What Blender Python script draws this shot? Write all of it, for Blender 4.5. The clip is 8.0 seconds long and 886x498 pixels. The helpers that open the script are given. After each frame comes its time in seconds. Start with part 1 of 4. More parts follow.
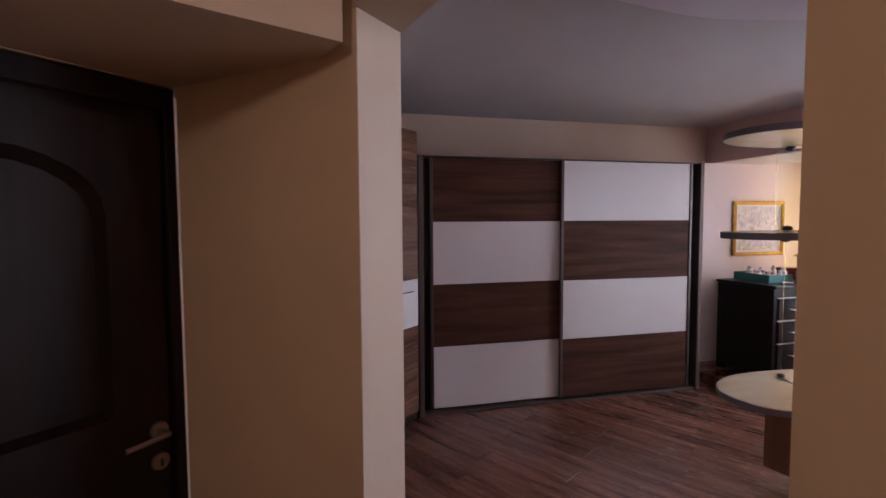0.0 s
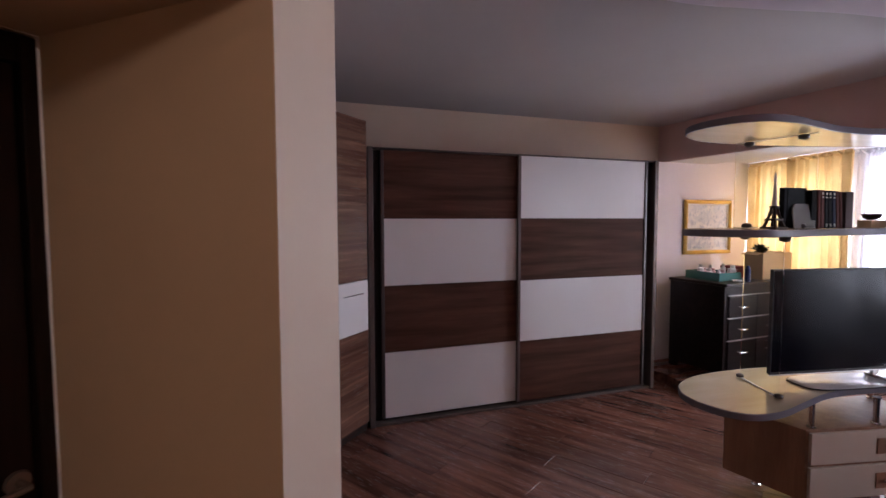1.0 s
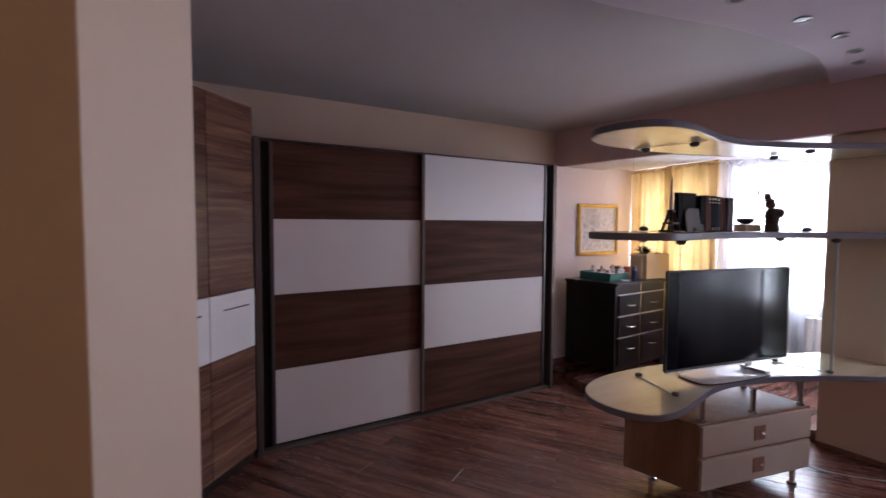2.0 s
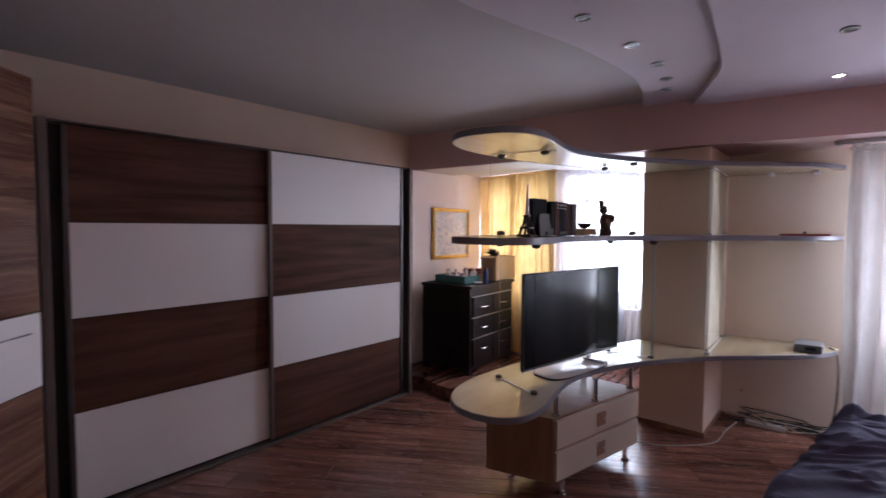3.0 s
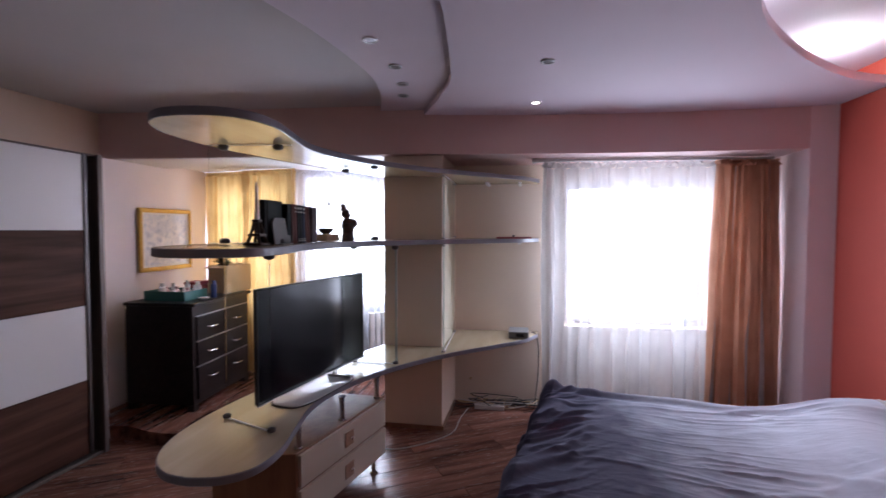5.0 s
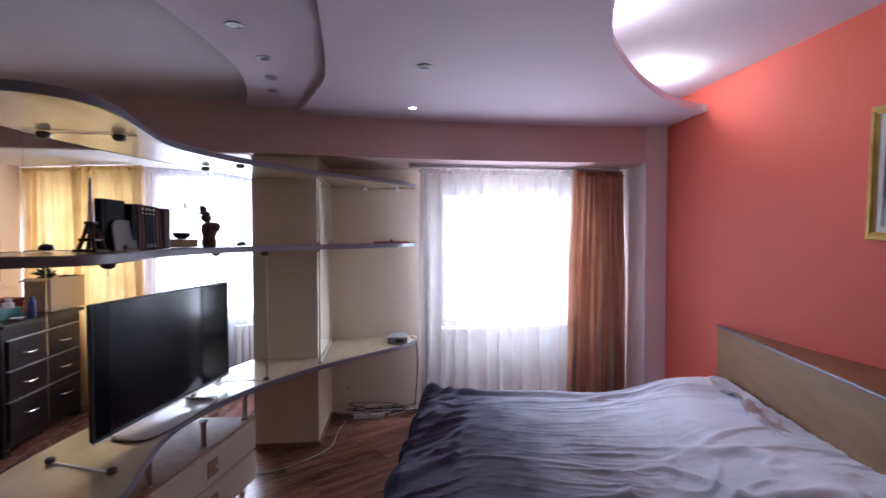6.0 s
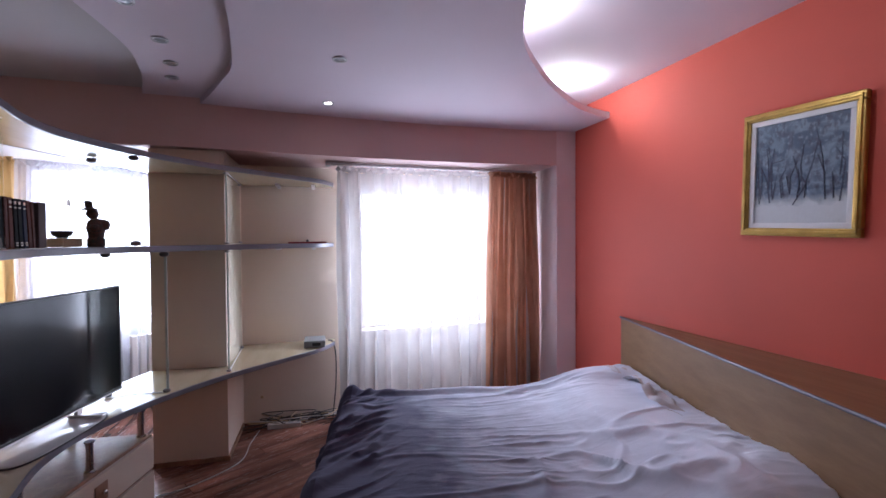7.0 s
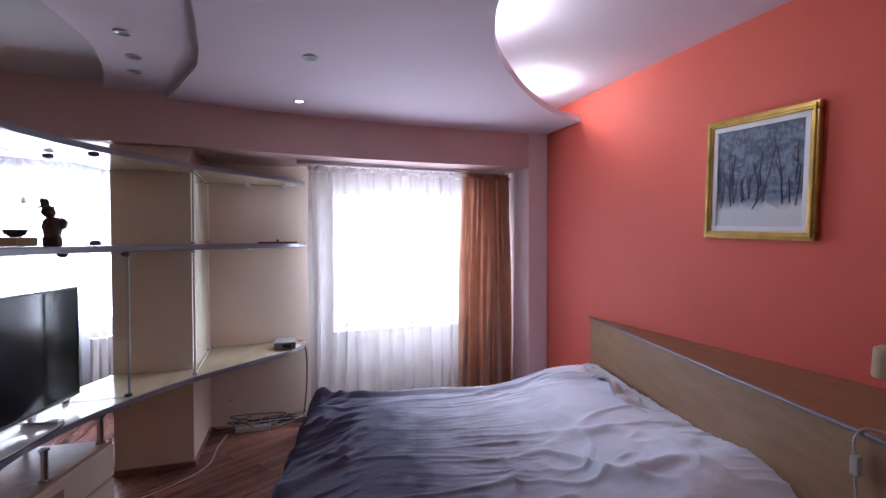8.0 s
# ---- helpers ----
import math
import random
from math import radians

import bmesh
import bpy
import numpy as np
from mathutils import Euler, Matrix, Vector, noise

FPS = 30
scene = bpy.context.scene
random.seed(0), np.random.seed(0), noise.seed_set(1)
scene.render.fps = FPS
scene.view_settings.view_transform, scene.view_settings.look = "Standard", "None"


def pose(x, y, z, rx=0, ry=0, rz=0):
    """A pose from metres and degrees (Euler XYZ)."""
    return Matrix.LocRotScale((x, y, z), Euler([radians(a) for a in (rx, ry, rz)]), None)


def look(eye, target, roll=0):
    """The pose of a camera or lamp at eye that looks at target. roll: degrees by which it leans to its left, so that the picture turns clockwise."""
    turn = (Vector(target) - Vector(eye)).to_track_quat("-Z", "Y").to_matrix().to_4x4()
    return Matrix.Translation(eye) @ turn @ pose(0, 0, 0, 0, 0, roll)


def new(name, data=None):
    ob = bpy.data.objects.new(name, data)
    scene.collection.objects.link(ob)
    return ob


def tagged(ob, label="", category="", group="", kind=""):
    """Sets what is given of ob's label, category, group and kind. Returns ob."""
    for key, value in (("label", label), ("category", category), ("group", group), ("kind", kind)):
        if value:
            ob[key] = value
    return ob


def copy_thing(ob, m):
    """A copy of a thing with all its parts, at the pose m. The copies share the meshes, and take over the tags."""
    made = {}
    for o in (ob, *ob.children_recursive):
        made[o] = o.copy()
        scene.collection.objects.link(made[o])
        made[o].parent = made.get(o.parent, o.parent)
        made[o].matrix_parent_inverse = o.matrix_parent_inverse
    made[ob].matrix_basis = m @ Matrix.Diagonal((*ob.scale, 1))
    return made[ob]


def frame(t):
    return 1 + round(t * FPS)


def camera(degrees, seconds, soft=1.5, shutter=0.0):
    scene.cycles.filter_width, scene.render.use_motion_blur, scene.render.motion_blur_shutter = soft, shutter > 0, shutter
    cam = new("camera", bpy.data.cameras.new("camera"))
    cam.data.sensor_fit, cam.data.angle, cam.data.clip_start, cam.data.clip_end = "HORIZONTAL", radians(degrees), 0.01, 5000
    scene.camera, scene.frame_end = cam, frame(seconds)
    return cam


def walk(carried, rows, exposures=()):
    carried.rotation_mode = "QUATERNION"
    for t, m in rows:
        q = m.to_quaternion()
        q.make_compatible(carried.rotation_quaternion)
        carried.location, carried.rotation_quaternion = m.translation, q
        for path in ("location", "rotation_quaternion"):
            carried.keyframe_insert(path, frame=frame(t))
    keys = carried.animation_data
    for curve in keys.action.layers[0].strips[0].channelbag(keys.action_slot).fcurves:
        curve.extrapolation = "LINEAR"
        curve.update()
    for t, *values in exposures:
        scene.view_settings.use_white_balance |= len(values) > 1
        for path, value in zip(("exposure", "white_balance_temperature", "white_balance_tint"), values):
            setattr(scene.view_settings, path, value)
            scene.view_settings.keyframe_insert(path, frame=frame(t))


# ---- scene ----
cam = camera(86.3, 8.0, soft=1.5, shutter=0.4)
PATH = [
    (0, (-1.077, 0.29, 1.696), (-0.612, 2.232, 1.581), -0.3),
    (0.5, (-1.04, 0.403, 1.686), (-0.486, 2.321, 1.566), -0.3),
    (1, (-1.003, 0.522, 1.674), (-0.352, 2.409, 1.557), -0.1),
    (2.5, (-0.907, 0.872, 1.674), (0.382, 2.398, 1.572), 0.4),
    (3, (-0.867, 0.952, 1.681), (0.653, 2.249, 1.589), 0.3),
    (3.5, (-0.791, 0.999, 1.693), (0.901, 2.062, 1.603), 0.2),
    (4, (-0.704, 1.032, 1.697), (1.104, 1.882, 1.61), 0.1),
    (4.5, (-0.62, 1.051, 1.708), (1.28, 1.669, 1.619), 0.1),
    (6, (-0.507, 1.096, 1.693), (1.485, 0.928, 1.638), -0.1),
    (6.5, (-0.497, 1.074, 1.681), (1.469, 0.708, 1.63), -0.2),
    (7, (-0.491, 1.078, 1.658), (1.447, 0.582, 1.616), -0.4),
    (7.5, (-0.49, 1.069, 1.664), (1.426, 0.497, 1.62), -0.2),
    (8, (-0.496, 1.061, 1.665), (1.412, 0.463, 1.622), -0.1),
]
EXPOSURES = [(0, 0.02, 6500, 22), (1, -0.07, 6500, 22), (2.5, -0.26, 6350, 22), (3, -0.33, 6350, 22), (4.5, -0.40, 6300, 22), (6, -0.32, 6100, 22), (8, -0.22, 6100, 22)]
walk(cam, [(t, look(eye, target, roll)) for t, eye, target, roll in PATH], EXPOSURES)

# ---------------- light ----------------
world = bpy.data.worlds.new("sky")
scene.world = world
world.use_nodes = True
wn = world.node_tree
sky = wn.nodes.new("ShaderNodeTexSky")
sky.sky_type = "NISHITA"
sky.sun_disc = False
sky.sun_elevation, sky.sun_rotation = radians(38), radians(20)
wn.nodes["Background"].inputs[1].default_value = 0.12
wn.links.new(sky.outputs[0], wn.nodes["Background"].inputs[0])


def lamp(name, kind, eye, target, power, colour, **more):
    data = bpy.data.lights.new(name, kind)
    data.energy, data.color = power, colour
    if kind == "AREA":
        data.shape, data.size, data.size_y = "RECTANGLE", more["w"], more["h"]
        data.spread = radians(more["spread"])
    else:
        data.shadow_soft_size = more["r"]
    ob = new(name, data)
    ob.matrix_world = look(eye, target)
    return ob


DAY = (0.765, 0.865, 1.0)
lamp("window_light", "AREA", (4.185, 0.05, 1.48), (0.185, -0.25, 0.32), 138, DAY, w=1.30, h=1.36, spread=165)
lamp("bay_light", "AREA", (4.82, 2.93, 1.53), (3.85, 2.76, 1.36), 138, DAY, w=0.95, h=1.28, spread=180)
lamp("bay_side_light", "AREA", (4.507, 4.12, 1.53), (3.52, 4.34, 1.40), 48, DAY, w=1.02, h=1.28, spread=180)
COVE = (0.86, 0.95, 0.92)
for x, y in ((2.74, -0.72), (1.78, 0.09)):
    lamp("cove_light", "POINT", (x, y, 2.735), (x, y, 3), 17.0, COVE, r=0.02)
# an added lamp, out of view, that brightens the hall walls
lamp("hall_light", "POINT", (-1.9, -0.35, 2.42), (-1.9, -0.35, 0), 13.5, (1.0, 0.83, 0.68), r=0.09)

# ---------------- materials ----------------


def nodes_of(name):
    m = bpy.data.materials.new(name)
    m.use_nodes = True
    return m, m.node_tree.nodes, m.node_tree.links, m.node_tree.nodes["Principled BSDF"]


def mixed(n, l, fac, a, b, blend="MIX"):
    x = n.new("ShaderNodeMix")
    x.data_type, x.blend_type = "RGBA", blend
    for sock, val in ((x.inputs[0], fac), (x.inputs[6], a), (x.inputs[7], b)):
        if hasattr(val, "is_linked"):
            l.new(val, sock)
        else:
            sock.default_value = val if isinstance(val, float) else (*val, 1)
    return x.outputs[2]


def noised(n, l, scale, detail=4.0, stretch=(1, 1, 1), turn=0.0, coord="Object"):
    tc = n.new("ShaderNodeTexCoord")
    mp = n.new("ShaderNodeMapping")
    mp.inputs["Scale"].default_value = stretch
    mp.inputs["Rotation"].default_value = (0, 0, turn)
    l.new(tc.outputs[coord], mp.inputs[0])
    t = n.new("ShaderNodeTexNoise")
    t.inputs["Scale"].default_value, t.inputs["Detail"].default_value = scale, detail
    l.new(mp.outputs[0], t.inputs[0])
    return t, mp


def ramped(n, l, src, lo, hi):
    r = n.new("ShaderNodeMapRange")
    r.inputs[1].default_value, r.inputs[2].default_value = lo, hi
    l.new(src, r.inputs[0])
    return r.outputs[0]


def bumped(n, l, bsdf, src, strength, dist=0.004):
    b = n.new("ShaderNodeBump")
    b.inputs["Strength"].default_value, b.inputs["Distance"].default_value = strength, dist
    l.new(src, b.inputs["Height"])
    l.new(b.outputs[0], bsdf.inputs["Normal"])


def paint(name, colour, rough=0.6, var=0.1, scale=1.3, fine=90.0, bump=0.12, metal=0.0, coat=0.0):
    m, n, l, b = nodes_of(name)
    big, _ = noised(n, l, scale, 5.0)
    small, _ = noised(n, l, fine, 3.0)
    dark = tuple(c * (1 - var) for c in colour)
    light = tuple(min(1, c * (1 + var * 0.6)) for c in colour)
    col = mixed(n, l, ramped(n, l, big.outputs[0], 0.3, 0.7), dark, light)
    col = mixed(n, l, 0.18, col, mixed(n, l, ramped(n, l, small.outputs[0], 0.3, 0.7), dark, light))
    l.new(col, b.inputs["Base Color"])
    r = n.new("ShaderNodeMapRange")
    r.inputs[3].default_value, r.inputs[4].default_value = rough * 0.88, min(1, rough * 1.12)
    l.new(small.outputs[0], r.inputs[0])
    l.new(r.outputs[0], b.inputs["Roughness"])
    b.inputs["Metallic"].default_value = metal
    b.inputs["Coat Weight"].default_value = coat
    if bump:
        bumped(n, l, b, small.outputs[0], bump, 0.002)
    return m


def wood(name, dark, light, stretch, rough=0.45, scale=3.0, turn=0.0, per_piece=0.0, bump=0.15, streak=0.0, pores=0.55):
    """Long grain: noise squeezed along one axis, with broad bands, fine pores and, for planks, a tone per piece."""
    m, n, l, b = nodes_of(name)
    g1, m1 = noised(n, l, scale, 6.0, stretch, turn)
    g2, m2 = noised(n, l, scale * 7, 4.0, stretch, turn)
    g1.inputs["Distortion"].default_value = 0.6 if pores > 0.5 else 0.25
    if pores < 0.5:
        g1.inputs["Detail"].default_value, g2.inputs["Detail"].default_value = 3.0, 2.0
    info = None
    if per_piece:
        info = n.new("ShaderNodeObjectInfo")
        off = n.new("ShaderNodeVectorMath")
        off.operation = "SCALE"
        off.inputs[0].default_value = (37, 23, 11)
        l.new(info.outputs["Random"], off.inputs[3])
        for mp in (m1, m2):
            l.new(off.outputs[0], mp.inputs["Location"])
    col = mixed(n, l, ramped(n, l, g1.outputs[0], 0.32, 0.68), dark, light)
    col = mixed(n, l, ramped(n, l, g2.outputs[0], 0.45, 0.75), col, mixed(n, l, pores, col, dark))
    if streak:
        g3, _ = noised(n, l, scale * 2.2, 3.0, stretch, turn)
        hot = ramped(n, l, g3.outputs[0], 0.56, 0.72)
        sc = n.new("ShaderNodeMath")
        sc.operation = "MULTIPLY"
        sc.inputs[1].default_value = streak
        l.new(hot, sc.inputs[0])
        col = mixed(n, l, sc.outputs[0], col, tuple(min(1, c * 2.2) for c in light))
    if per_piece:
        tone = n.new("ShaderNodeMapRange")
        tone.inputs[3].default_value, tone.inputs[4].default_value = 1 - per_piece, 1 + per_piece
        l.new(info.outputs["Random"], tone.inputs[0])
        hs = n.new("ShaderNodeHueSaturation")
        l.new(tone.outputs[0], hs.inputs["Value"])
        l.new(col, hs.inputs["Color"])
        col = hs.outputs[0]
    l.new(col, b.inputs["Base Color"])
    r = n.new("ShaderNodeMapRange")
    r.inputs[3].default_value, r.inputs[4].default_value = rough * 0.8, min(1, rough * 1.2)
    l.new(g2.outputs[0], r.inputs[0])
    l.new(r.outputs[0], b.inputs["Roughness"])
    if bump:
        bumped(n, l, b, g2.outputs[0], bump, 0.0015)
    return m


def cloth(name, colour, colour2=None, scale=260.0, sheen=0.3, axis=None, thin=0.0, clear=0.0):
    """Woven cloth; thin lets light through it, clear lets the view through the mesh."""
    m, n, l, b = nodes_of(name)
    big, _ = noised(n, l, 5.0, 5.0)
    small, _ = noised(n, l, scale, 2.0)
    two = colour2 or tuple(c * 0.86 for c in colour)
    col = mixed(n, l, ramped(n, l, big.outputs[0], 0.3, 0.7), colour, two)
    # axis (index, start, end): the cloth's sheen painted as a fade between both colours
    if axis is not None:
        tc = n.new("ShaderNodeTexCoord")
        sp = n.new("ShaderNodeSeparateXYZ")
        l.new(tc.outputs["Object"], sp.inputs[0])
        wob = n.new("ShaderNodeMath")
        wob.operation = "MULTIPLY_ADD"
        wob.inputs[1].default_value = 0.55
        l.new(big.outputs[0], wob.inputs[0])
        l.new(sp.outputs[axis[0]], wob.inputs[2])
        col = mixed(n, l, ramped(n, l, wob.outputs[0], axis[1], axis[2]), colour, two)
    l.new(col, b.inputs["Base Color"])
    b.inputs["Roughness"].default_value = 0.9
    b.inputs["Sheen Weight"].default_value = sheen
    b.inputs["Specular IOR Level"].default_value = 0.3
    l.new(col, b.inputs["Sheen Tint"])
    bumped(n, l, b, small.outputs[0], 0.25, 0.0015)
    if axis is not None:
        wr, _ = noised(n, l, 6.0, 4.0, (2.6, 0.8, 1.0), 0.2)
        wr.inputs["Distortion"].default_value = 1.0
        wb = n.new("ShaderNodeBump")
        wb.inputs["Strength"].default_value, wb.inputs["Distance"].default_value = 0.28, 0.02
        l.new(wr.outputs[0], wb.inputs["Height"])
        l.new(wb.outputs[0], b.inputs["Normal"].links[0].from_node.inputs["Normal"])
    out = n["Material Output"]
    last = b.outputs[0]
    if thin:
        tr = n.new("ShaderNodeBsdfTranslucent")
        l.new(col, tr.inputs[0])
        mx = n.new("ShaderNodeMixShader")
        mx.inputs[0].default_value = thin
        l.new(last, mx.inputs[1])
        l.new(tr.outputs[0], mx.inputs[2])
        last = mx.outputs[0]
    if clear:
        tp = n.new("ShaderNodeBsdfTransparent")
        mx = n.new("ShaderNodeMixShader")
        mx.inputs[0].default_value = clear
        l.new(last, mx.inputs[1])
        l.new(tp.outputs[0], mx.inputs[2])
        last = mx.outputs[0]
    l.new(last, out.inputs[0])
    return m


def glow(name, colour, strength):
    m, n, l, b = nodes_of(name)
    b.inputs["Base Color"].default_value = (*colour, 1)
    b.inputs["Emission Color"].default_value = (*colour, 1)
    b.inputs["Emission Strength"].default_value = strength
    return m


def glass(name, tint=(0.9, 0.97, 0.94), rough=0.0, ior=1.04):
    m, n, l, b = nodes_of(name)
    b.inputs["Base Color"].default_value = (*tint, 1)
    b.inputs["Roughness"].default_value = rough
    b.inputs["Transmission Weight"].default_value = 1.0
    b.inputs["IOR"].default_value = ior
    return m


def blotched(name, colours, scale=6.0, rough=0.55, split=(0.0, 0.5, 1.0), z=None):
    """Dabs of oil paint in a few tones."""
    m, n, l, b = nodes_of(name)
    t1, _ = noised(n, l, scale, 6.0, (1, 1, 1.6))
    t2, _ = noised(n, l, scale * 4, 4.0, (1, 1, 0.6))
    t1.inputs["Distortion"].default_value = 1.2
    a = mixed(n, l, ramped(n, l, t1.outputs[0], 0.40, 0.62), colours[0], colours[1])
    col = mixed(n, l, ramped(n, l, t2.outputs[0], 0.5, 0.68), a, colours[2])
    if z:
        t3, _ = noised(n, l, 1.0, 2.0, (34, 34, 3.2))
        t3.inputs["Distortion"].default_value = 0.5
        col = mixed(n, l, ramped(n, l, t3.outputs[0], 0.62, 0.72), col, (0.05, 0.055, 0.10))
        t4, _ = noised(n, l, scale * 5, 3.0, (1.4, 1.4, 0.8))
        col = mixed(n, l, ramped(n, l, t4.outputs[0], 0.56, 0.74), col, (0.20, 0.26, 0.34))
        tc = n.new("ShaderNodeTexCoord")
        sp = n.new("ShaderNodeSeparateXYZ")
        l.new(tc.outputs["Object"], sp.inputs[0])
        wob = n.new("ShaderNodeMath")
        wob.operation = "MULTIPLY_ADD"
        wob.inputs[1].default_value = 0.12
        l.new(t1.outputs[0], wob.inputs[0])
        l.new(sp.outputs[2], wob.inputs[2])
        col = mixed(n, l, ramped(n, l, wob.outputs[0], z[0], z[1]), mixed(n, l, 0.14, colours[3], col), col)
    l.new(col, b.inputs["Base Color"])
    b.inputs["Roughness"].default_value = rough
    bumped(n, l, b, t2.outputs[0], 0.6, 0.003)
    return m


M = {}
M["hall"] = paint("hall_paint", (0.565, 0.42, 0.295), 0.75, 0.08)
M["cream"] = paint("cream_paint", (0.70, 0.56, 0.45), 0.75, 0.06)
M["pale"] = paint("pale_wall_paint", (0.88, 0.82, 0.86), 0.75, 0.05)
M["pink"] = paint("pink_paint", (0.68, 0.49, 0.465), 0.75, 0.05)
M["pilaster"] = paint("pale_pink_paint", (0.80, 0.66, 0.66), 0.75, 0.05)
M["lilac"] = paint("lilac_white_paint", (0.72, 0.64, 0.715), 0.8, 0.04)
M["white"] = paint("white_paint", (0.8, 0.78, 0.79), 0.75, 0.04)
# greyer than the other ceilings: the shade on it is put into the colour
M["ceiling"] = paint("ceiling_paint_greyed_for_shade", (0.52, 0.48, 0.49), 0.8, 0.05)
M["red"] = paint("coral_red_paint", (0.68, 0.120, 0.080), 0.7, 0.07, bump=0.3)
M["floor"] = wood("walnut_laminate", (0.080, 0.032, 0.022), (0.275, 0.122, 0.087), (0.45, 4.5, 4.5), 0.26, 3.2, 0.0, 0.15, 0.03, 0.06, 0.3)
M["seam"] = paint("dark_seam", (0.03, 0.015, 0.01), 0.8)
M["walnut"] = wood("dark_walnut_panel", (0.056, 0.023, 0.016), (0.113, 0.051, 0.034), (0.4, 4, 6), 0.55, 2.4, 0.0, 0.05, 0.05, 0.08, 0.3)
M["walnut"].node_tree.nodes["Principled BSDF"].inputs["Specular IOR Level"].default_value = 0.10
M["zebra"] = wood("streaked_walnut_panel", (0.088, 0.038, 0.025), (0.21, 0.104, 0.070), (0.5, 0.5, 10), 0.26, 1.7, 0.0, 0.05, 0.05, 0.35)
M["zebra"].node_tree.nodes["Principled BSDF"].inputs["Specular IOR Level"].default_value = 0.2
M["gloss_white"] = paint("white_lacquer_panel", (0.77, 0.745, 0.75), 0.32, 0.02, bump=0.0)
M["steel"] = paint("brushed_aluminium", (0.55, 0.53, 0.52), 0.35, 0.06, metal=0.9, bump=0.0)
M["stile"] = paint("dark_brown_profile", (0.13, 0.10, 0.09), 0.5, 0.06, metal=0.3, bump=0.0)
M["dark_metal"] = paint("dark_metal", (0.10, 0.09, 0.09), 0.4, 0.1, metal=0.7, bump=0.0)
M["chrome"] = paint("chrome", (0.8, 0.8, 0.8), 0.15, 0.02, metal=1.0, bump=0.0)
M["ring"] = paint("satin_nickel", (0.42, 0.42, 0.44), 0.45, 0.05, metal=0.5, bump=0.0)
M["handle_metal"] = paint("worn_brass_handle", (0.24, 0.19, 0.16), 0.4, 0.1, metal=0.6, bump=0.0)
M["black"] = paint("black_gap", (0.010, 0.009, 0.009), 0.6)
M["door"] = wood("dark_stained_door", (0.007, 0.003, 0.0025), (0.017, 0.008, 0.006), (7, 7, 0.5), 0.45, 2.5)
M["door"].node_tree.nodes["Principled BSDF"].inputs["Specular IOR Level"].default_value = 0.25
EBONY = M["ebony"] = wood("black_brown_wood", (0.010, 0.007, 0.007), (0.022, 0.015, 0.014), (0.6, 6, 6), 0.35, 3.0)
EBONY.node_tree.nodes["Principled BSDF"].inputs["Specular IOR Level"].default_value = 0.25
M["birch"] = wood("pale_birch_board", (0.49, 0.41, 0.275), (0.56, 0.475, 0.335), (0.7, 5, 5), 0.17, 2.5, bump=0.02, pores=0.3)
M["edge"] = paint("grey_edge_band", (0.15, 0.145, 0.175), 0.4, 0.05, bump=0.0)
M["oak"] = wood("light_brown_veneer", (0.24, 0.138, 0.066), (0.31, 0.185, 0.092), (0.5, 7, 7), 0.42, 2.5, pores=0.3)
M["cab_side"] = wood("brown_cabinet_side", (0.20, 0.10, 0.055), (0.30, 0.16, 0.09), (5, 5, 0.6), 0.42, 2.5)
M["cab_front"] = paint("cream_drawer_front", (0.51, 0.43, 0.345), 0.4, 0.03, bump=0.0)
M["column"] = paint("cream_column_panel", (0.71, 0.585, 0.47), 0.6, 0.05)
M["glass"] = glass("clear_glass")
M["plate_glass"] = glass("plate_glass", (0.93, 0.98, 0.96), 0.0, 1.10)
M["glass_edge"] = paint("polished_glass_edge", (0.46, 0.56, 0.54), 0.15, 0.02, bump=0.0)
M["screen"] = paint("black_screen", (0.005, 0.005, 0.008), 0.13, 0.0, bump=0.0)
M["screen"].node_tree.nodes["Principled BSDF"].inputs["Specular IOR Level"].default_value = 0.20
M["plastic"] = paint("black_plastic", (0.02, 0.02, 0.021), 0.35, 0.05, bump=0.0)
# white paints in the bay window's reflection on the glass plate
M["tv_base"] = paint("plate_painted_reflection", (0.72, 0.74, 0.74), 0.12, 0.02, bump=0.0)
M["sheer"] = cloth("white_sheer", (0.58, 0.585, 0.60), (0.50, 0.505, 0.52), 400, 0.03, None, 0.13, 0.31)
M["drape"] = cloth("tan_drape", (0.56, 0.295, 0.19), (0.45, 0.22, 0.135), 300, 0.2, None, 0.24)
M["gold_drape"] = cloth("golden_drape", (0.66, 0.45, 0.20), (0.52, 0.33, 0.13), 300, 0.1, None, 0.30)
# one even fleece; window sheen painted pale at the head, dark at the foot
M["blanket"] = cloth("lavender_fleece_painted_sheen", (0.80, 0.88, 1.0), (0.064, 0.064, 0.105), 220, 0.55, (1, -0.29, 0.84))
M["grey_sheet"] = cloth("mauve_grey_sheet", (0.30, 0.26, 0.30), None, 260, 0.1)
M["sheet"] = cloth("white_sheet", (0.74, 0.73, 0.76), None, 260, 0.1)
M["gold"] = paint("gilded_wood", (0.50, 0.33, 0.09), 0.36, 0.3, 12.0, metal=0.75)
M["linen"] = paint("white_liner", (0.74, 0.74, 0.76), 0.7, 0.05)
M["snow_art"] = blotched("winter_wood_oil", ((0.045, 0.078, 0.135), (0.16, 0.215, 0.285), (0.035, 0.040, 0.075), (0.60, 0.63, 0.65)), 9.0, 0.5, z=(1.875, 1.935))
M["trunk_paint"] = paint("dark_blue_oil_paint", (0.035, 0.038, 0.075), 0.5)
M["pale_art"] = blotched("pale_oil", ((0.62, 0.65, 0.74), (0.78, 0.78, 0.82), (0.42, 0.47, 0.60), (0.7, 0.7, 0.7)), 8.0)
M["book_dark"] = paint("dark_book_cloth", (0.008, 0.008, 0.010), 0.6)
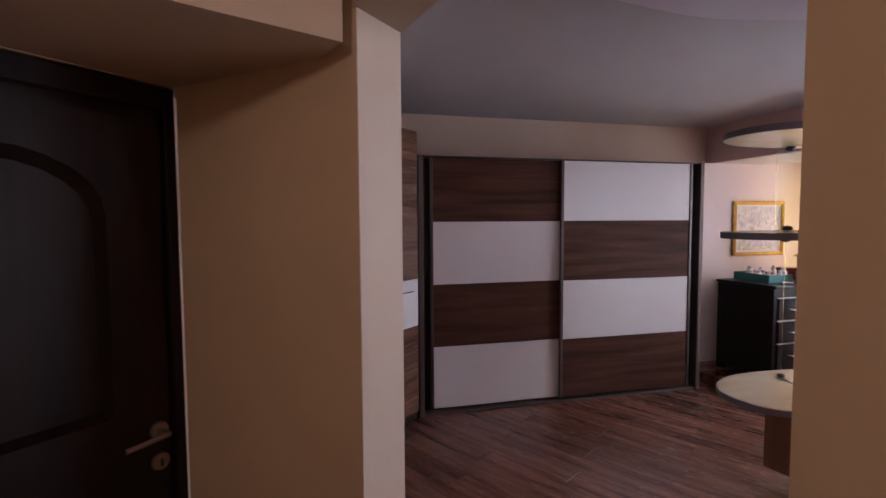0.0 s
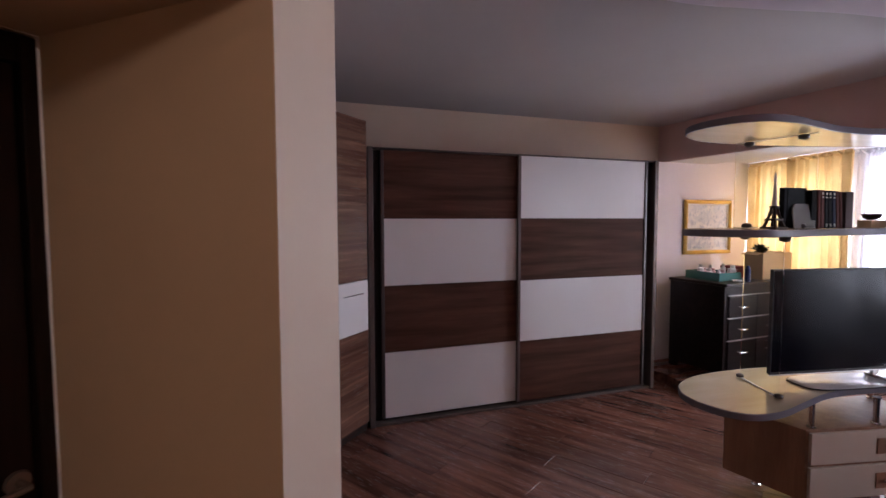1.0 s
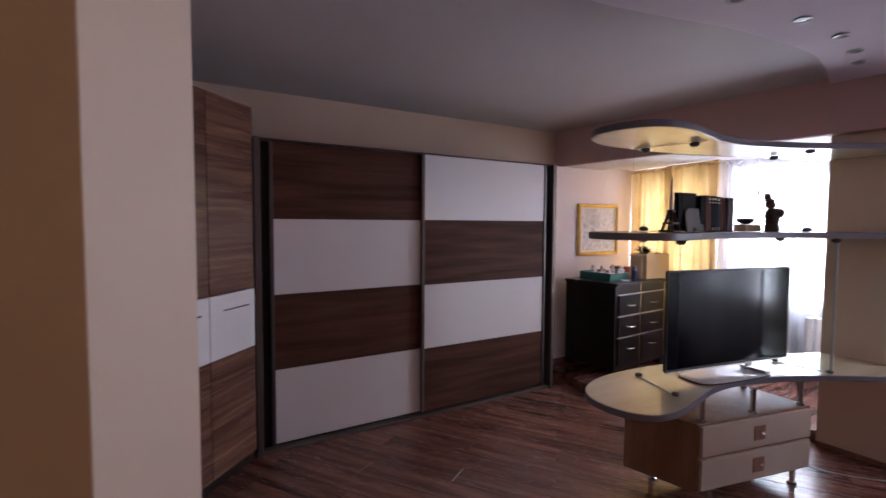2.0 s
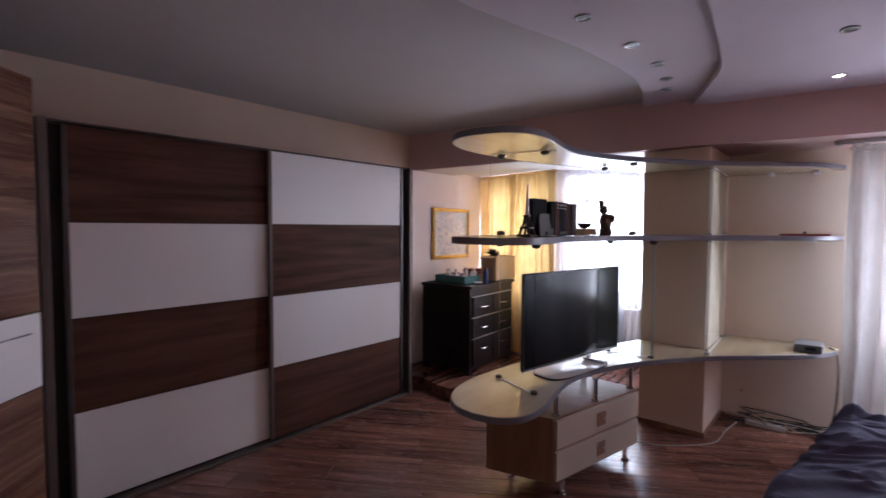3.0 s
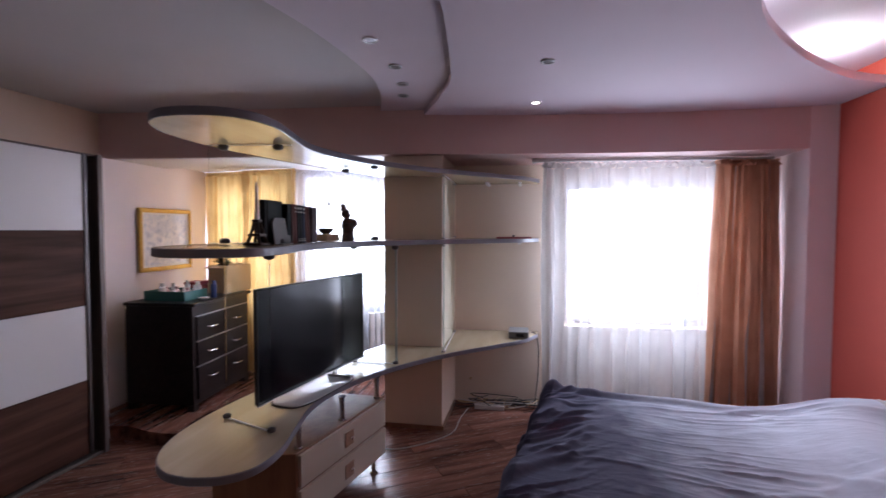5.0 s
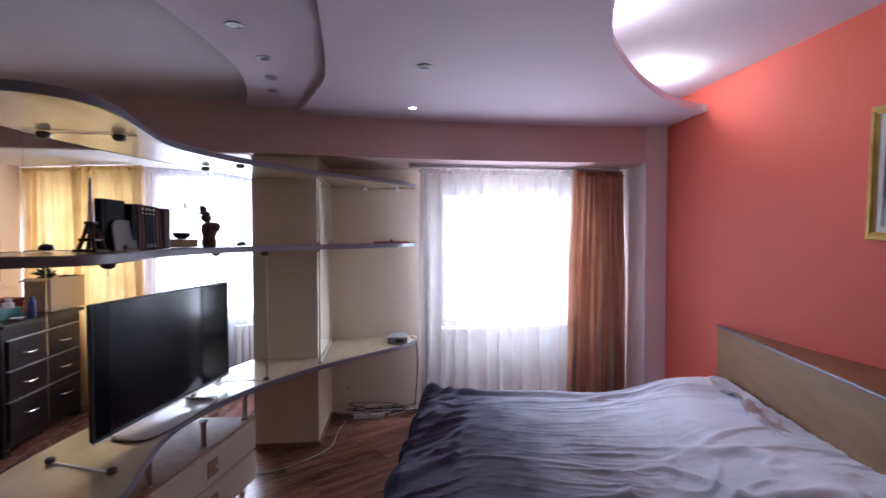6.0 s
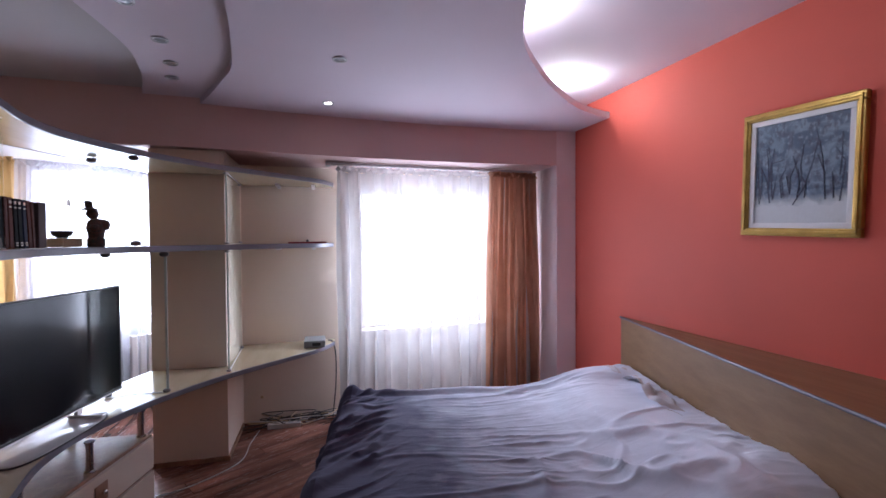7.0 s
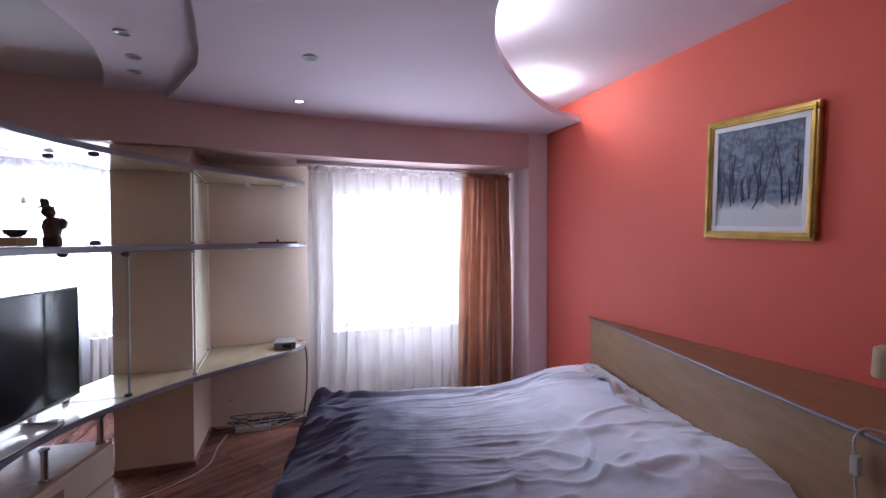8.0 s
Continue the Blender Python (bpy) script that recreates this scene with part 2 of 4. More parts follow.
M["book_red"] = paint("maroon_book_cloth", (0.11, 0.030, 0.020), 0.5)
M["book_grey"] = paint("grey_brown_book_cloth", (0.10, 0.075, 0.075), 0.5)
M["book_blue"] = paint("navy_book_cloth", (0.022, 0.028, 0.055), 0.5)
for k in ("book_dark", "book_red", "book_blue", "book_grey"):
    M[k].node_tree.nodes["Principled BSDF"].inputs["Specular IOR Level"].default_value = 0.12
M["paper"] = paint("paper", (0.7, 0.66, 0.58), 0.8, 0.05)
M["grey_disc"] = paint("grey_print", (0.16, 0.15, 0.14), 0.6)
M["bronze"] = paint("dark_bronze", (0.035, 0.020, 0.014), 0.4, 0.3, 20.0, metal=0.5)
M["figure"] = blotched("painted_clay", ((0.05, 0.025, 0.018), (0.10, 0.04, 0.022), (0.02, 0.03, 0.02), (0, 0, 0)), 25.0, 0.45)
M["teal"] = paint("teal_plastic", (0.02, 0.16, 0.15), 0.4)
M["maroon"] = paint("dark_red_leather", (0.24, 0.018, 0.024), 0.4)
M["blue"] = paint("blue_can", (0.03, 0.06, 0.22), 0.35)
M["rose"] = paint("pink_pots", (0.62, 0.42, 0.44), 0.45)
M["card"] = paint("brown_cardboard", (0.55, 0.40, 0.24), 0.8)
M["leaf"] = paint("dark_leaf", (0.02, 0.035, 0.015), 0.5)
M["cable"] = paint("white_cable", (0.52, 0.50, 0.48), 0.5)
M["grey_box"] = paint("silver_grey_plastic", (0.22, 0.23, 0.23), 0.4, bump=0.0)
M["bulb_on"] = glow("lit_bulb", (1.0, 0.97, 0.92), 30.0)
M["sky_glow"] = glow("overcast_sky", (0.86, 0.93, 1.0), 5.5)
M["bulb_off"] = paint("frosted_bulb", (0.25, 0.24, 0.25), 0.25, bump=0.0)
M["shade"] = cloth("cream_shade", (0.75, 0.66, 0.48), None, 300, 0.1, None, 0.4)

# ---------------- mesh helpers ----------------


def thing(name, at, label, category, group="", kind=""):
    e = new(name)
    e.location = at
    e.empty_display_size = 0.1
    return tagged(e, label, category, group, kind)


def part(name, bm, material, parent=None, label="", smooth=False, kind="", category=""):
    bmesh.ops.recalc_face_normals(bm, faces=bm.faces)
    me = bpy.data.meshes.new(name)
    bm.to_mesh(me)
    bm.free()
    me.materials.append(M[material])
    if smooth:
        for p in me.polygons:
            p.use_smooth = True
        me.set_sharp_from_angle(angle=radians(38))
    ob = new(name, me)
    if parent is not None:
        ob.parent = parent
        at = Vector(parent.location)
        if parent.type == "MESH":
            at = Vector((0, 0, 0))
        ob.matrix_parent_inverse = Matrix.Translation(-at)
    if label or kind or category:
        tagged(ob, label, category, "", kind)
    return ob


def box(x0, x1, y0, y1, z0, z1, bev=0.0, bm=None, m=None):
    own = bm is None
    b2 = bmesh.new()
    bmesh.ops.create_cube(b2, size=1)
    for v in b2.verts:
        v.co = Vector(((x0 + x1) / 2 + v.co.x * (x1 - x0), (y0 + y1) / 2 + v.co.y * (y1 - y0), (z0 + z1) / 2 + v.co.z * (z1 - z0)))
    if bev:
        bmesh.ops.bevel(b2, geom=b2.edges[:], offset=bev, segments=2, affect="EDGES", profile=0.5)
    if m is not None:
        bmesh.ops.transform(b2, matrix=m, verts=b2.verts)
    if own:
        return b2
    return merged(bm, b2)


def merged(bm, b2):
    me = bpy.data.meshes.new("tmp")
    b2.to_mesh(me)
    b2.free()
    bm.from_mesh(me)
    bpy.data.meshes.remove(me)
    return bm


def prism(poly, z0, z1, bev=0.0, bm=None):
    b2 = bmesh.new()
    lo = [b2.verts.new((x, y, z0)) for x, y in poly]
    hi = [b2.verts.new((x, y, z1)) for x, y in poly]
    b2.faces.new(lo[::-1])
    top = b2.faces.new(hi)
    for i in range(len(poly)):
        j = (i + 1) % len(poly)
        b2.faces.new((lo[i], lo[j], hi[j], hi[i]))
    if bev:
        rim = [e for e in b2.edges if abs(e.verts[0].co.z - e.verts[1].co.z) < 1e-6]
        bmesh.ops.bevel(b2, geom=rim, offset=bev, segments=2, affect="EDGES", profile=0.5)
    return b2 if bm is None else merged(bm, b2)


def rod(p, q, r, seg=10, r2=None, bm=None):
    b2 = bmesh.new()
    d = Vector(q) - Vector(p)
    m = Matrix.Translation((Vector(p) + Vector(q)) / 2) @ d.to_track_quat("Z", "Y").to_matrix().to_4x4()
    bmesh.ops.create_cone(b2, cap_ends=True, segments=seg, radius1=r, radius2=r if r2 is None else r2, depth=d.length, matrix=m)
    return b2 if bm is None else merged(bm, b2)


def lathe(profile, at, seg=16, bm=None):
    """profile: (radius, height) from the foot up."""
    b2 = bmesh.new()
    rings = []
    for r, z in profile:
        rings.append([b2.verts.new((at[0] + r * math.cos(k * math.tau / seg), at[1] + r * math.sin(k * math.tau / seg), at[2] + z)) for k in range(seg)])
    for a, c in zip(rings, rings[1:]):
        for k in range(seg):
            b2.faces.new((a[k], a[(k + 1) % seg], c[(k + 1) % seg], c[k]))
    b2.faces.new(rings[0][::-1])
    b2.faces.new(rings[-1])
    return b2 if bm is None else merged(bm, b2)


def ball(c, r, bm=None, squash=1.0, seg=12):
    b2 = bmesh.new()
    bmesh.ops.create_uvsphere(b2, u_segments=seg, v_segments=8, radius=r)
    for v in b2.verts:
        v.co = Vector((c[0] + v.co.x, c[1] + v.co.y, c[2] + v.co.z * squash))
    return b2 if bm is None else merged(bm, b2)


def spline(pts, n=10):
    """Catmull-Rom through the points."""
    out = []
    for i in range(len(pts) - 1):
        p = [Vector(pts[max(0, min(len(pts) - 1, i + k))]) for k in (-1, 0, 1, 2)]
        for k in range(n):
            t = k / n
            out.append(0.5 * (2 * p[1] + (p[2] - p[0]) * t + (2 * p[0] - 5 * p[1] + 4 * p[2] - p[3]) * t * t + (3 * p[1] - p[0] - 3 * p[2] + p[3]) * t ** 3))
    out.append(Vector(pts[-1]))
    return out


def tube(pts, r, n=6, seg=6):
    """A bent round cord through the points."""
    path = spline([Vector(p) for p in pts], n)
    b2 = bmesh.new()
    rings = []
    for i, p in enumerate(path):
        d = (path[min(i + 1, len(path) - 1)] - path[max(i - 1, 0)]).normalized()
        side = d.cross(Vector((0, 0, 1)))
        side = side.normalized() if side.length > 1e-3 else Vector((1, 0, 0))
        up = side.cross(d)
        rings.append([b2.verts.new(p + r * (side * math.cos(k * math.tau / seg) + up * math.sin(k * math.tau / seg))) for k in range(seg)])
    for a, c in zip(rings, rings[1:]):
        for k in range(seg):
            b2.faces.new((a[k], a[(k + 1) % seg], c[(k + 1) % seg], c[k]))
    b2.faces.new(rings[0][::-1])
    b2.faces.new(rings[-1])
    return b2


def lathe_h(p, q, u, z, r):
    """A shallow round plate on the face of the line p-q."""
    return rod((*along(p, q, u, 0.02), z), (*along(p, q, u, 0.010), z), r, 20, r * 0.9)


def along(p, q, u, off=0.0):
    """The point u metres from p towards q, off metres to the right of that line."""
    d = (Vector(q) - Vector(p)).normalized()
    return Vector(p) + d * u + Vector((d.y, -d.x)) * off


def slab(p, q, u0, u1, o0, o1, z0, z1, bev=0.0, bm=None):
    """A box in the frame of the line p-q: u along it, o to its right."""
    d = (Vector(q) - Vector(p)).normalized()
    m = Matrix(((d.x, d.y, 0, p[0]), (d.y, -d.x, 0, p[1]), (0, 0, 1, 0), (0, 0, 0, 1)))
    return box(u0, u1, o0, o1, z0, z1, bev, bm, m)


def wall(name, p, q, th, z0, z1, material, holes=(), label="painted wall"):
    """A wall of thickness th to the right of p-q, with openings (u0, u1, z0, z1) through it."""
    length = (Vector(q) - Vector(p)).length
    us = sorted({0.0, length, *(h[0] for h in holes), *(h[1] for h in holes)})
    bm = bmesh.new()
    for a, b in zip(us, us[1:]):
        cut = [h for h in holes if h[0] < (a + b) / 2 < h[1]]
        zs = [z0] + [z for h in cut for z in h[2:]] + [z1]
        for c, d in zip(zs[::2], zs[1::2]):
            if d - c > 1e-4:
                slab(p, q, a, b, 0, th, c, d, 0, bm)
    return part(name, bm, material, None, label, kind="structure", category="wall")


# ---------------- structure ----------------
LEFT_Z, MID_Z, RIGHT_Z, SOFFIT_Z, COVE_Z = 2.735, 2.693, 2.652, 2.335, 2.848


def beam_x(y):
    """The beam's front bows gently along the bedroom and runs straight past the column."""
    return 3.285 - 0.07 * (y - 1.9) if y > 1.9 else 3.533 - 0.0469 * (y + 0.4) ** 2


def back_x(y):
    return 4.07 + 0.075 * (1.77 - y)


def red_y(x):
    return -1.225 - 0.035 * (3.5 - x)


JAMB_A, JAMB_B, JAMB_R = (-1.008, 1.446), (-0.885, 1.573), (-0.61, 0.67)
DOOR_D = (-1.52, 1.885)

part("floor", box(-3.4, 5.6, -1.7, 5.2, -0.12, -0.012), "seam", None, "dark walnut laminate floor", kind="structure", category="floor")
FLOOR = bpy.data.objects["floor"]

wall("wall_north", (5.3, 4.85), (-3.2, 4.85), 0.2, 0, 2.9, "cream", label="cream painted wall above the wardrobe")
wall("wall_red", (-0.75, red_y(-0.75)), (4.4, red_y(4.4)), 0.2, 0, 2.9, "red", label="coral red painted bedroom wall")
wall("wall_window", (back_x(-1.45), -1.45), (back_x(2.26), 2.26), 0.22, 0, 2.5, "column", [(0.83, 2.17, 0.77, 2.17)], "cream wall with the bedroom window")
wall("wall_west", (-1.56, 1.93), (-1.5, 4.85), -0.15, 0, 2.9, "cream")
wall("wall_bay_side", (back_x(2.26), 2.26), (5.35, 2.26), 0.12, 0, 2.5, "pale")
wall("wall_bay_front", (5.15, 2.26), (4.28, 3.5), 0.2, 0, 2.5, "pale", [(0.1, 1.48, 0.85, 2.27)], "pale bay wall with a wide window")
wall("wall_bay", (4.30, 3.47), (4.52, 4.83), 0.2, 0, 2.5, "pale", [(0.15, 1.2, 0.85, 2.2)], "pale bay wall with a window")
wall("wall_bay_picture", (2.55, 4.73), (4.6, 4.73), -0.09, 0, SOFFIT_Z - 0.007, "pale", label="pale pink wall of the bay")
wall("wall_bay_picture_top", (3.752, 4.73), (4.6, 4.73), -0.09, SOFFIT_Z - 0.007, 2.361, "pale", label="pale pink wall of the bay")
wall("wall_east_bedroom", (-0.47, red_y(-0.5) - 0.05), (-0.48, 0.66), -0.15, 0, 2.9, "hall")
# hall round the entrance, turned to the room
wall("wall_door_reveal", JAMB_A, DOOR_D, 0.13, 0, 2.9, "hall", label="tan hall wall beside the door")
wall("wall_jamb", (-1.006, 1.4445), (-0.884, 1.5715), -0.10, 0, 2.9, "column", label="pale painted door jamb")
wall("wall_door", (-1.5225, 1.8825), (-2.5, 0.9), 0.12, 0, 2.9, "hall", [(0.0, 0.86, 0.0, 2.10)])
wall("wall_hall_behind", (-2.6, -1.2), (-0.4, -1.2), 0.12, 0, 2.9, "hall")
wall("wall_hall_side", (-2.6, -1.2), (-2.5, 0.95), -0.12, 0, 2.9, "hall")
part("trim", slab((-1.03, 1.43), (-1.95, 1.03), 0.02, 1.5, -0.02, 0.95, 2.102, 2.9), "hall", None, "lowered tan soffit over the door", kind="structure", category="trim")
part("lintel", slab(JAMB_B, JAMB_R, 0.0, 1.0, 0.0, 0.16, 2.20, 2.9), "hall", None, "tan lintel over the opening", kind="structure", category="trim")

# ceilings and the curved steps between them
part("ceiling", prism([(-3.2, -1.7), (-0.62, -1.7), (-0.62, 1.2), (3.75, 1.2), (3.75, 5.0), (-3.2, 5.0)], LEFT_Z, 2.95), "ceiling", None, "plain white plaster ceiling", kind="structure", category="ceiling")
part("ceiling_cove", box(-0.618, 3.75, -1.7, 1.198, COVE_Z, 2.95), "lilac", None, "raised lilac-white ceiling in the lit cove", kind="structure", category="ceiling")
# added out of view, keeps the cove lamps from leaking over the slab
part("cove_back", box(-0.618, 3.75, 1.10, 1.198, RIGHT_Z + 0.051, COVE_Z - 0.001), "lilac", None, "unseen board added to hold the light in the cove", kind="structure", category="ceiling")
wave_right = [(-1.2, 1.9, 0), (-0.4, 1.62, 0), (0.4, 1.48, 0), (1.33, 1.44, 0), (1.65, 1.46, 0), (2.1, 1.51, 0), (2.46, 1.572, 0), (2.71, 1.667, 0), (3.0, 1.79, 0), (3.30, 1.93, 0)]
wave_left = [(3.30, 2.30, 0), (3.0, 2.20, 0), (2.70, 2.12, 0), (2.33, 2.075, 0), (1.7, 2.13, 0), (1.2, 2.24, 0), (0.76, 2.31, 0), (0.23, 2.25, 0), (-0.5, 2.1, 0), (-1.2, 1.9, 0)]
edge_r = [p.xy for p in spline(wave_right, 8)]
edge_l = [p.xy for p in spline(wave_left, 8)]
part("ceiling_wave", prism(edge_r + edge_l[1:-1], MID_Z, MID_Z + 0.05), "lilac", None, "wavy lilac-white ceiling band", kind="structure", category="ceiling")
cove = [(-0.7, 0.62, 0), (0.0, 0.50, 0), (0.7, 0.40, 0), (1.31, 0.246, 0), (1.61, 0.138, 0), (1.83, 0.025, 0), (2.09, -0.165, 0), (2.41, -0.44, 0), (2.775, -0.83, 0), (2.965, -1.18, 0), (2.98, -1.36, 0)]
edge_c = [p.xy for p in spline(cove, 8)]
right_poly = edge_c + [Vector((2.985, -1.4)), Vector((3.75, -1.45)), Vector((3.75, 2.1))] + edge_r[::-1]
part("ceiling_bedroom", prism(right_poly, RIGHT_Z, RIGHT_Z + 0.05, 0.004), "lilac", None, "lowered lilac-white ceiling with curved edges", kind="structure", category="ceiling")
BAY_Z = 2.362
soffit = [Vector((5.6, -1.5)), Vector((5.6, 2.2)), Vector((3.75, 2.2)), Vector((3.75, 4.9)), Vector((beam_x(4.9), 4.9))] + [Vector((beam_x(1.9 - 0.2 * k), 1.9 - 0.2 * k)) for k in range(18)]
part("beam", prism(soffit, SOFFIT_Z, 2.9), "pink", None, "pink painted beam along the window side", smooth=True, kind="structure", category="beam")
part("ceiling_bay", box(3.752, 5.6, 2.202, 4.9, BAY_Z, 2.9), "white", None, "low white ceiling of the bay", kind="structure", category="ceiling")
part("ceiling_bay_edge", prism([(beam_x(2.3) + 0.02, 2.3), (3.75, 2.3), (3.75, 4.9), (beam_x(4.9) + 0.02, 4.9)], SOFFIT_Z - 0.006, SOFFIT_Z - 0.001), "white", None, "white underside of the beam before the bay", kind="structure", category="ceiling")
part("pilaster", prism([(beam_x(-1.04) - 0.004, -1.04), (4.35, -1.04), (4.35, -1.45), (beam_x(-1.45) - 0.004, -1.45)], 0, RIGHT_Z - 0.001), "pilaster", None, "pink painted pilaster in the corner", kind="structure", category="wall")
part("column", prism([(3.34, 1.78), (back_x(1.78), 1.78), (back_x(2.25), 2.285), (3.34, 2.285)], 0, SOFFIT_Z - 0.006, 0.003), "column", None, "square column clad in cream board", kind="structure", category="column")
part("baseboard", prism([(3.326, 1.766), (4.0, 1.766), (4.0, 1.779), (3.339, 1.779), (3.339, 2.286), (3.326, 2.286)], 0.0, 0.035, 0.002), "cab_side", None, "thin brown strip round the foot of the column", kind="structure", category="baseboard")
step = [p.xy for p in spline([(2.5, 4.74, 0), (2.72, 4.35, 0), (2.66, 4.0, 0), (2.70, 3.66, 0), (2.92, 3.3, 0), (3.15, 2.9, 0), (3.36, 2.3, 0)], 6)]
part("platform", prism(step + [Vector((5.2, 2.3)), Vector((5.2, 4.74))], 0.0, 0.10, 0.006), "floor", None, "low walnut platform in the bay", kind="structure", category="floor")

# bright overcast sky seen through the sheer curtains
part("backdrop", box(5.9, 5.92, -3.2, 2.2, -0.5, 4.2), "sky_glow", None, "plain bright overcast sky outside", kind="structure", category="backdrop")
part("backdrop", slab((7.2, 2.3), (5.2, 5.6), 0, 3.9, 0.4, 0.42, -0.5, 4.2), "sky_glow", None, "plain bright overcast sky outside", kind="structure", category="backdrop")

# ---------------- windows ----------------


def window(name, p, q, u0, u1, z0, z1, label, split=True, sill=True):
    e = thing(name, (*along(p, q, (u0 + u1) / 2, 0.1), z0), label, "window", kind="structure")
    bm = bmesh.new()
    for a, b, c, d in ((u0, u0 + 0.06, z0, z1), (u1 - 0.06, u1, z0, z1), (u0 + 0.06, u1 - 0.06, z0, z0 + 0.06), (u0 + 0.06, u1 - 0.06, z1 - 0.06, z1)):
        slab(p, q, a, b, 0.16, 0.21, c, d, 0.004, bm)
    mid = (u0 + u1) / 2
    if split:
        slab(p, q, mid - 0.035, mid + 0.035, 0.16, 0.21, z0 + 0.06, z1 - 0.06, 0.004, bm)
    part("window_frame", bm, "gloss_white", e, "white plastic frame")
    for a, b in ((u0 + 0.06, mid - 0.035), (mid + 0.035, u1 - 0.06)) if split else ((u0 + 0.06, u1 - 0.06),):
        pane = part("pane", slab(p, q, a, b, 0.182, 0.188, z0 + 0.06, z1 - 0.06), "glass", e)
        pane.visible_shadow = False
    if sill:
        part("window_sill", slab(p, q, u0 - 0.03, u1 + 0.03, 0.002, 0.10, z0 - 0.03, z0 - 0.001, 0.004), "gloss_white", e)


window("window_1", (back_x(-1.45), -1.45), (back_x(2.26), 2.26), 0.83, 2.17, 0.77, 2.17, "white framed bedroom window behind sheer curtain", False, False)
window("window_2", (5.15, 2.26), (4.28, 3.5), 0.1, 1.48, 0.85, 2.27, "white framed bay window behind sheer curtain", False)
window("window_3", (4.30, 3.47), (4.52, 4.83), 0.15, 1.2, 0.85, 2.2, "white framed bay window behind golden curtains")


def curtain_sheet(p, q, z0, z1, amp, folds, flare=0.0, seed=0, gather=0.6):
    """Hanging cloth from p to q: uneven folds that are tight at the heading and open towards the hem."""
    rng = random.Random(seed)
    d = Vector(q) - Vector(p)
    length, d = d.length, d.normalized()
    nrm = Vector((d.y, -d.x))
    ph = [rng.uniform(-0.9, 0.9) for _ in range(folds + 2)]
    am = [rng.uniform(0.45, 1.2) for _ in range(folds + 2)]
    nu, nz = folds * 9, 16
    bm = bmesh.new()
    grid = []
    for i in range(nu + 1):
        u = i / nu
        k = min(folds, int(u * folds))
        f = u * folds - k
        a = am[k] * (1 - f) + am[k + 1] * f
        o = ph[k] * (1 - f) + ph[k + 1] * f
        col = []
        for j in range(nz + 1):
            w = j / nz
            open_ = gather + (1 - gather) * w
            off = amp * a * open_ * math.sin(math.tau * (u * folds + 0.25 * o * w) + o)
            off += 0.25 * amp * math.sin(math.tau * u * folds * 2.3 + 2 * o) * (1 - w)
            uu = (u - 0.5) * (1 + flare * w) * length + 0.5 * length + 0.012 * math.sin(5 * w + 7 * o)
            x = Vector(p) + d * uu + nrm * off
            col.append(bm.verts.new((x.x, x.y, z1 - (z1 - z0) * w)))
        grid.append(col)
    for a, b in zip(grid, grid[1:]):
        for j in range(nz):
            bm.faces.new((a[j], b[j], b[j + 1], a[j + 1]))
    return bm


def rail_x(y):
    return 3.73 + 0.075 * (0.96 - y)


def curtain(name, p, q, z0, z1, amp, folds, material, label, flare=0.0, seed=0, heading=True):
    e = thing(name, ((p[0] + q[0]) / 2, (p[1] + q[1]) / 2, z0), label, "curtain")
    part("cloth", curtain_sheet(p, q, z0, z1 - 0.05, amp, folds, flare, seed), material, e, smooth=True)
    if heading:
        part("heading", curtain_sheet(p, q, z1 - 0.052, z1, amp * 0.55, folds * 2, 0, seed + 5, 1.0), material, e, "gathered heading tape", smooth=True)
    return e


curtain("sheer_curtain", (rail_x(0.94) + 0.01, 0.94), (rail_x(-1.0) + 0.02, -1.0), 0.03, 2.30, 0.075, 15, "sheer", "white sheer curtain hanging before the bedroom window", 0, 3)
curtain("drape", (rail_x(-0.48) - 0.05, -0.49), (rail_x(-1.0) - 0.05, -0.985), 0.03, 2.30, 0.060, 9, "drape", "tan brown drape gathered beside the window", 0.22, 8)
rail = thing("curtain_rail", (rail_x(0), 0, 2.3), "slim grey curtain rail under the beam", "curtain rail")
part("track", prism([(rail_x(1.0) - 0.03, 1.0), (rail_x(1.0) + 0.03, 1.0), (rail_x(-0.95) + 0.03, -0.95), (rail_x(-0.95) - 0.03, -0.95)], 2.305, 2.325), "ring", rail, "satin grey track")
part("end_cap", box(rail_x(1.0) - 0.04, rail_x(1.0) + 0.04, 1.0, 1.04, 2.298, 2.331, 0.006), "ring", rail, "satin end cap")
part("bracket", box(rail_x(0.3) - 0.02, rail_x(0.3) + 0.02, 0.28, 0.32, 2.325, 2.334), "gloss_white", rail)
curtain("gold_curtain", (4.335, 4.727), (4.255, 4.14), 0.12, 2.355, 0.035, 6, "gold_drape", "golden yellow curtain in the bay", 0, 11)
curtain("gold_curtain", (4.215, 4.19), (4.115, 3.50), 0.12, 2.355, 0.035, 7, "gold_drape", "golden yellow curtain in the bay", 0, 12)
curtain("bay_sheer", (4.17, 3.60), (4.95, 2.36), 0.12, 2.355, 0.026, 15, "sheer", "white sheer curtain in the bay window", 0, 13)

# ---------------- sliding wardrobe ----------------
ward = thing("sliding_wardrobe", (1.1, 4.5, 0), "two-door sliding wardrobe with walnut and white panels", "wardrobe")
part("body", box(-0.30, 2.47, 4.335, 4.80, 0.0, 2.25, 0.003), "black", ward, "dark interior carcass")
part("top_rail", box(-0.30, 2.47, 4.25, 4.334, 2.251, 2.260, 0.003), "stile", ward)
part("floor_rail", box(-0.30, 2.47, 4.25, 4.334, 0.0, 0.020, 0.003), "stile", ward)
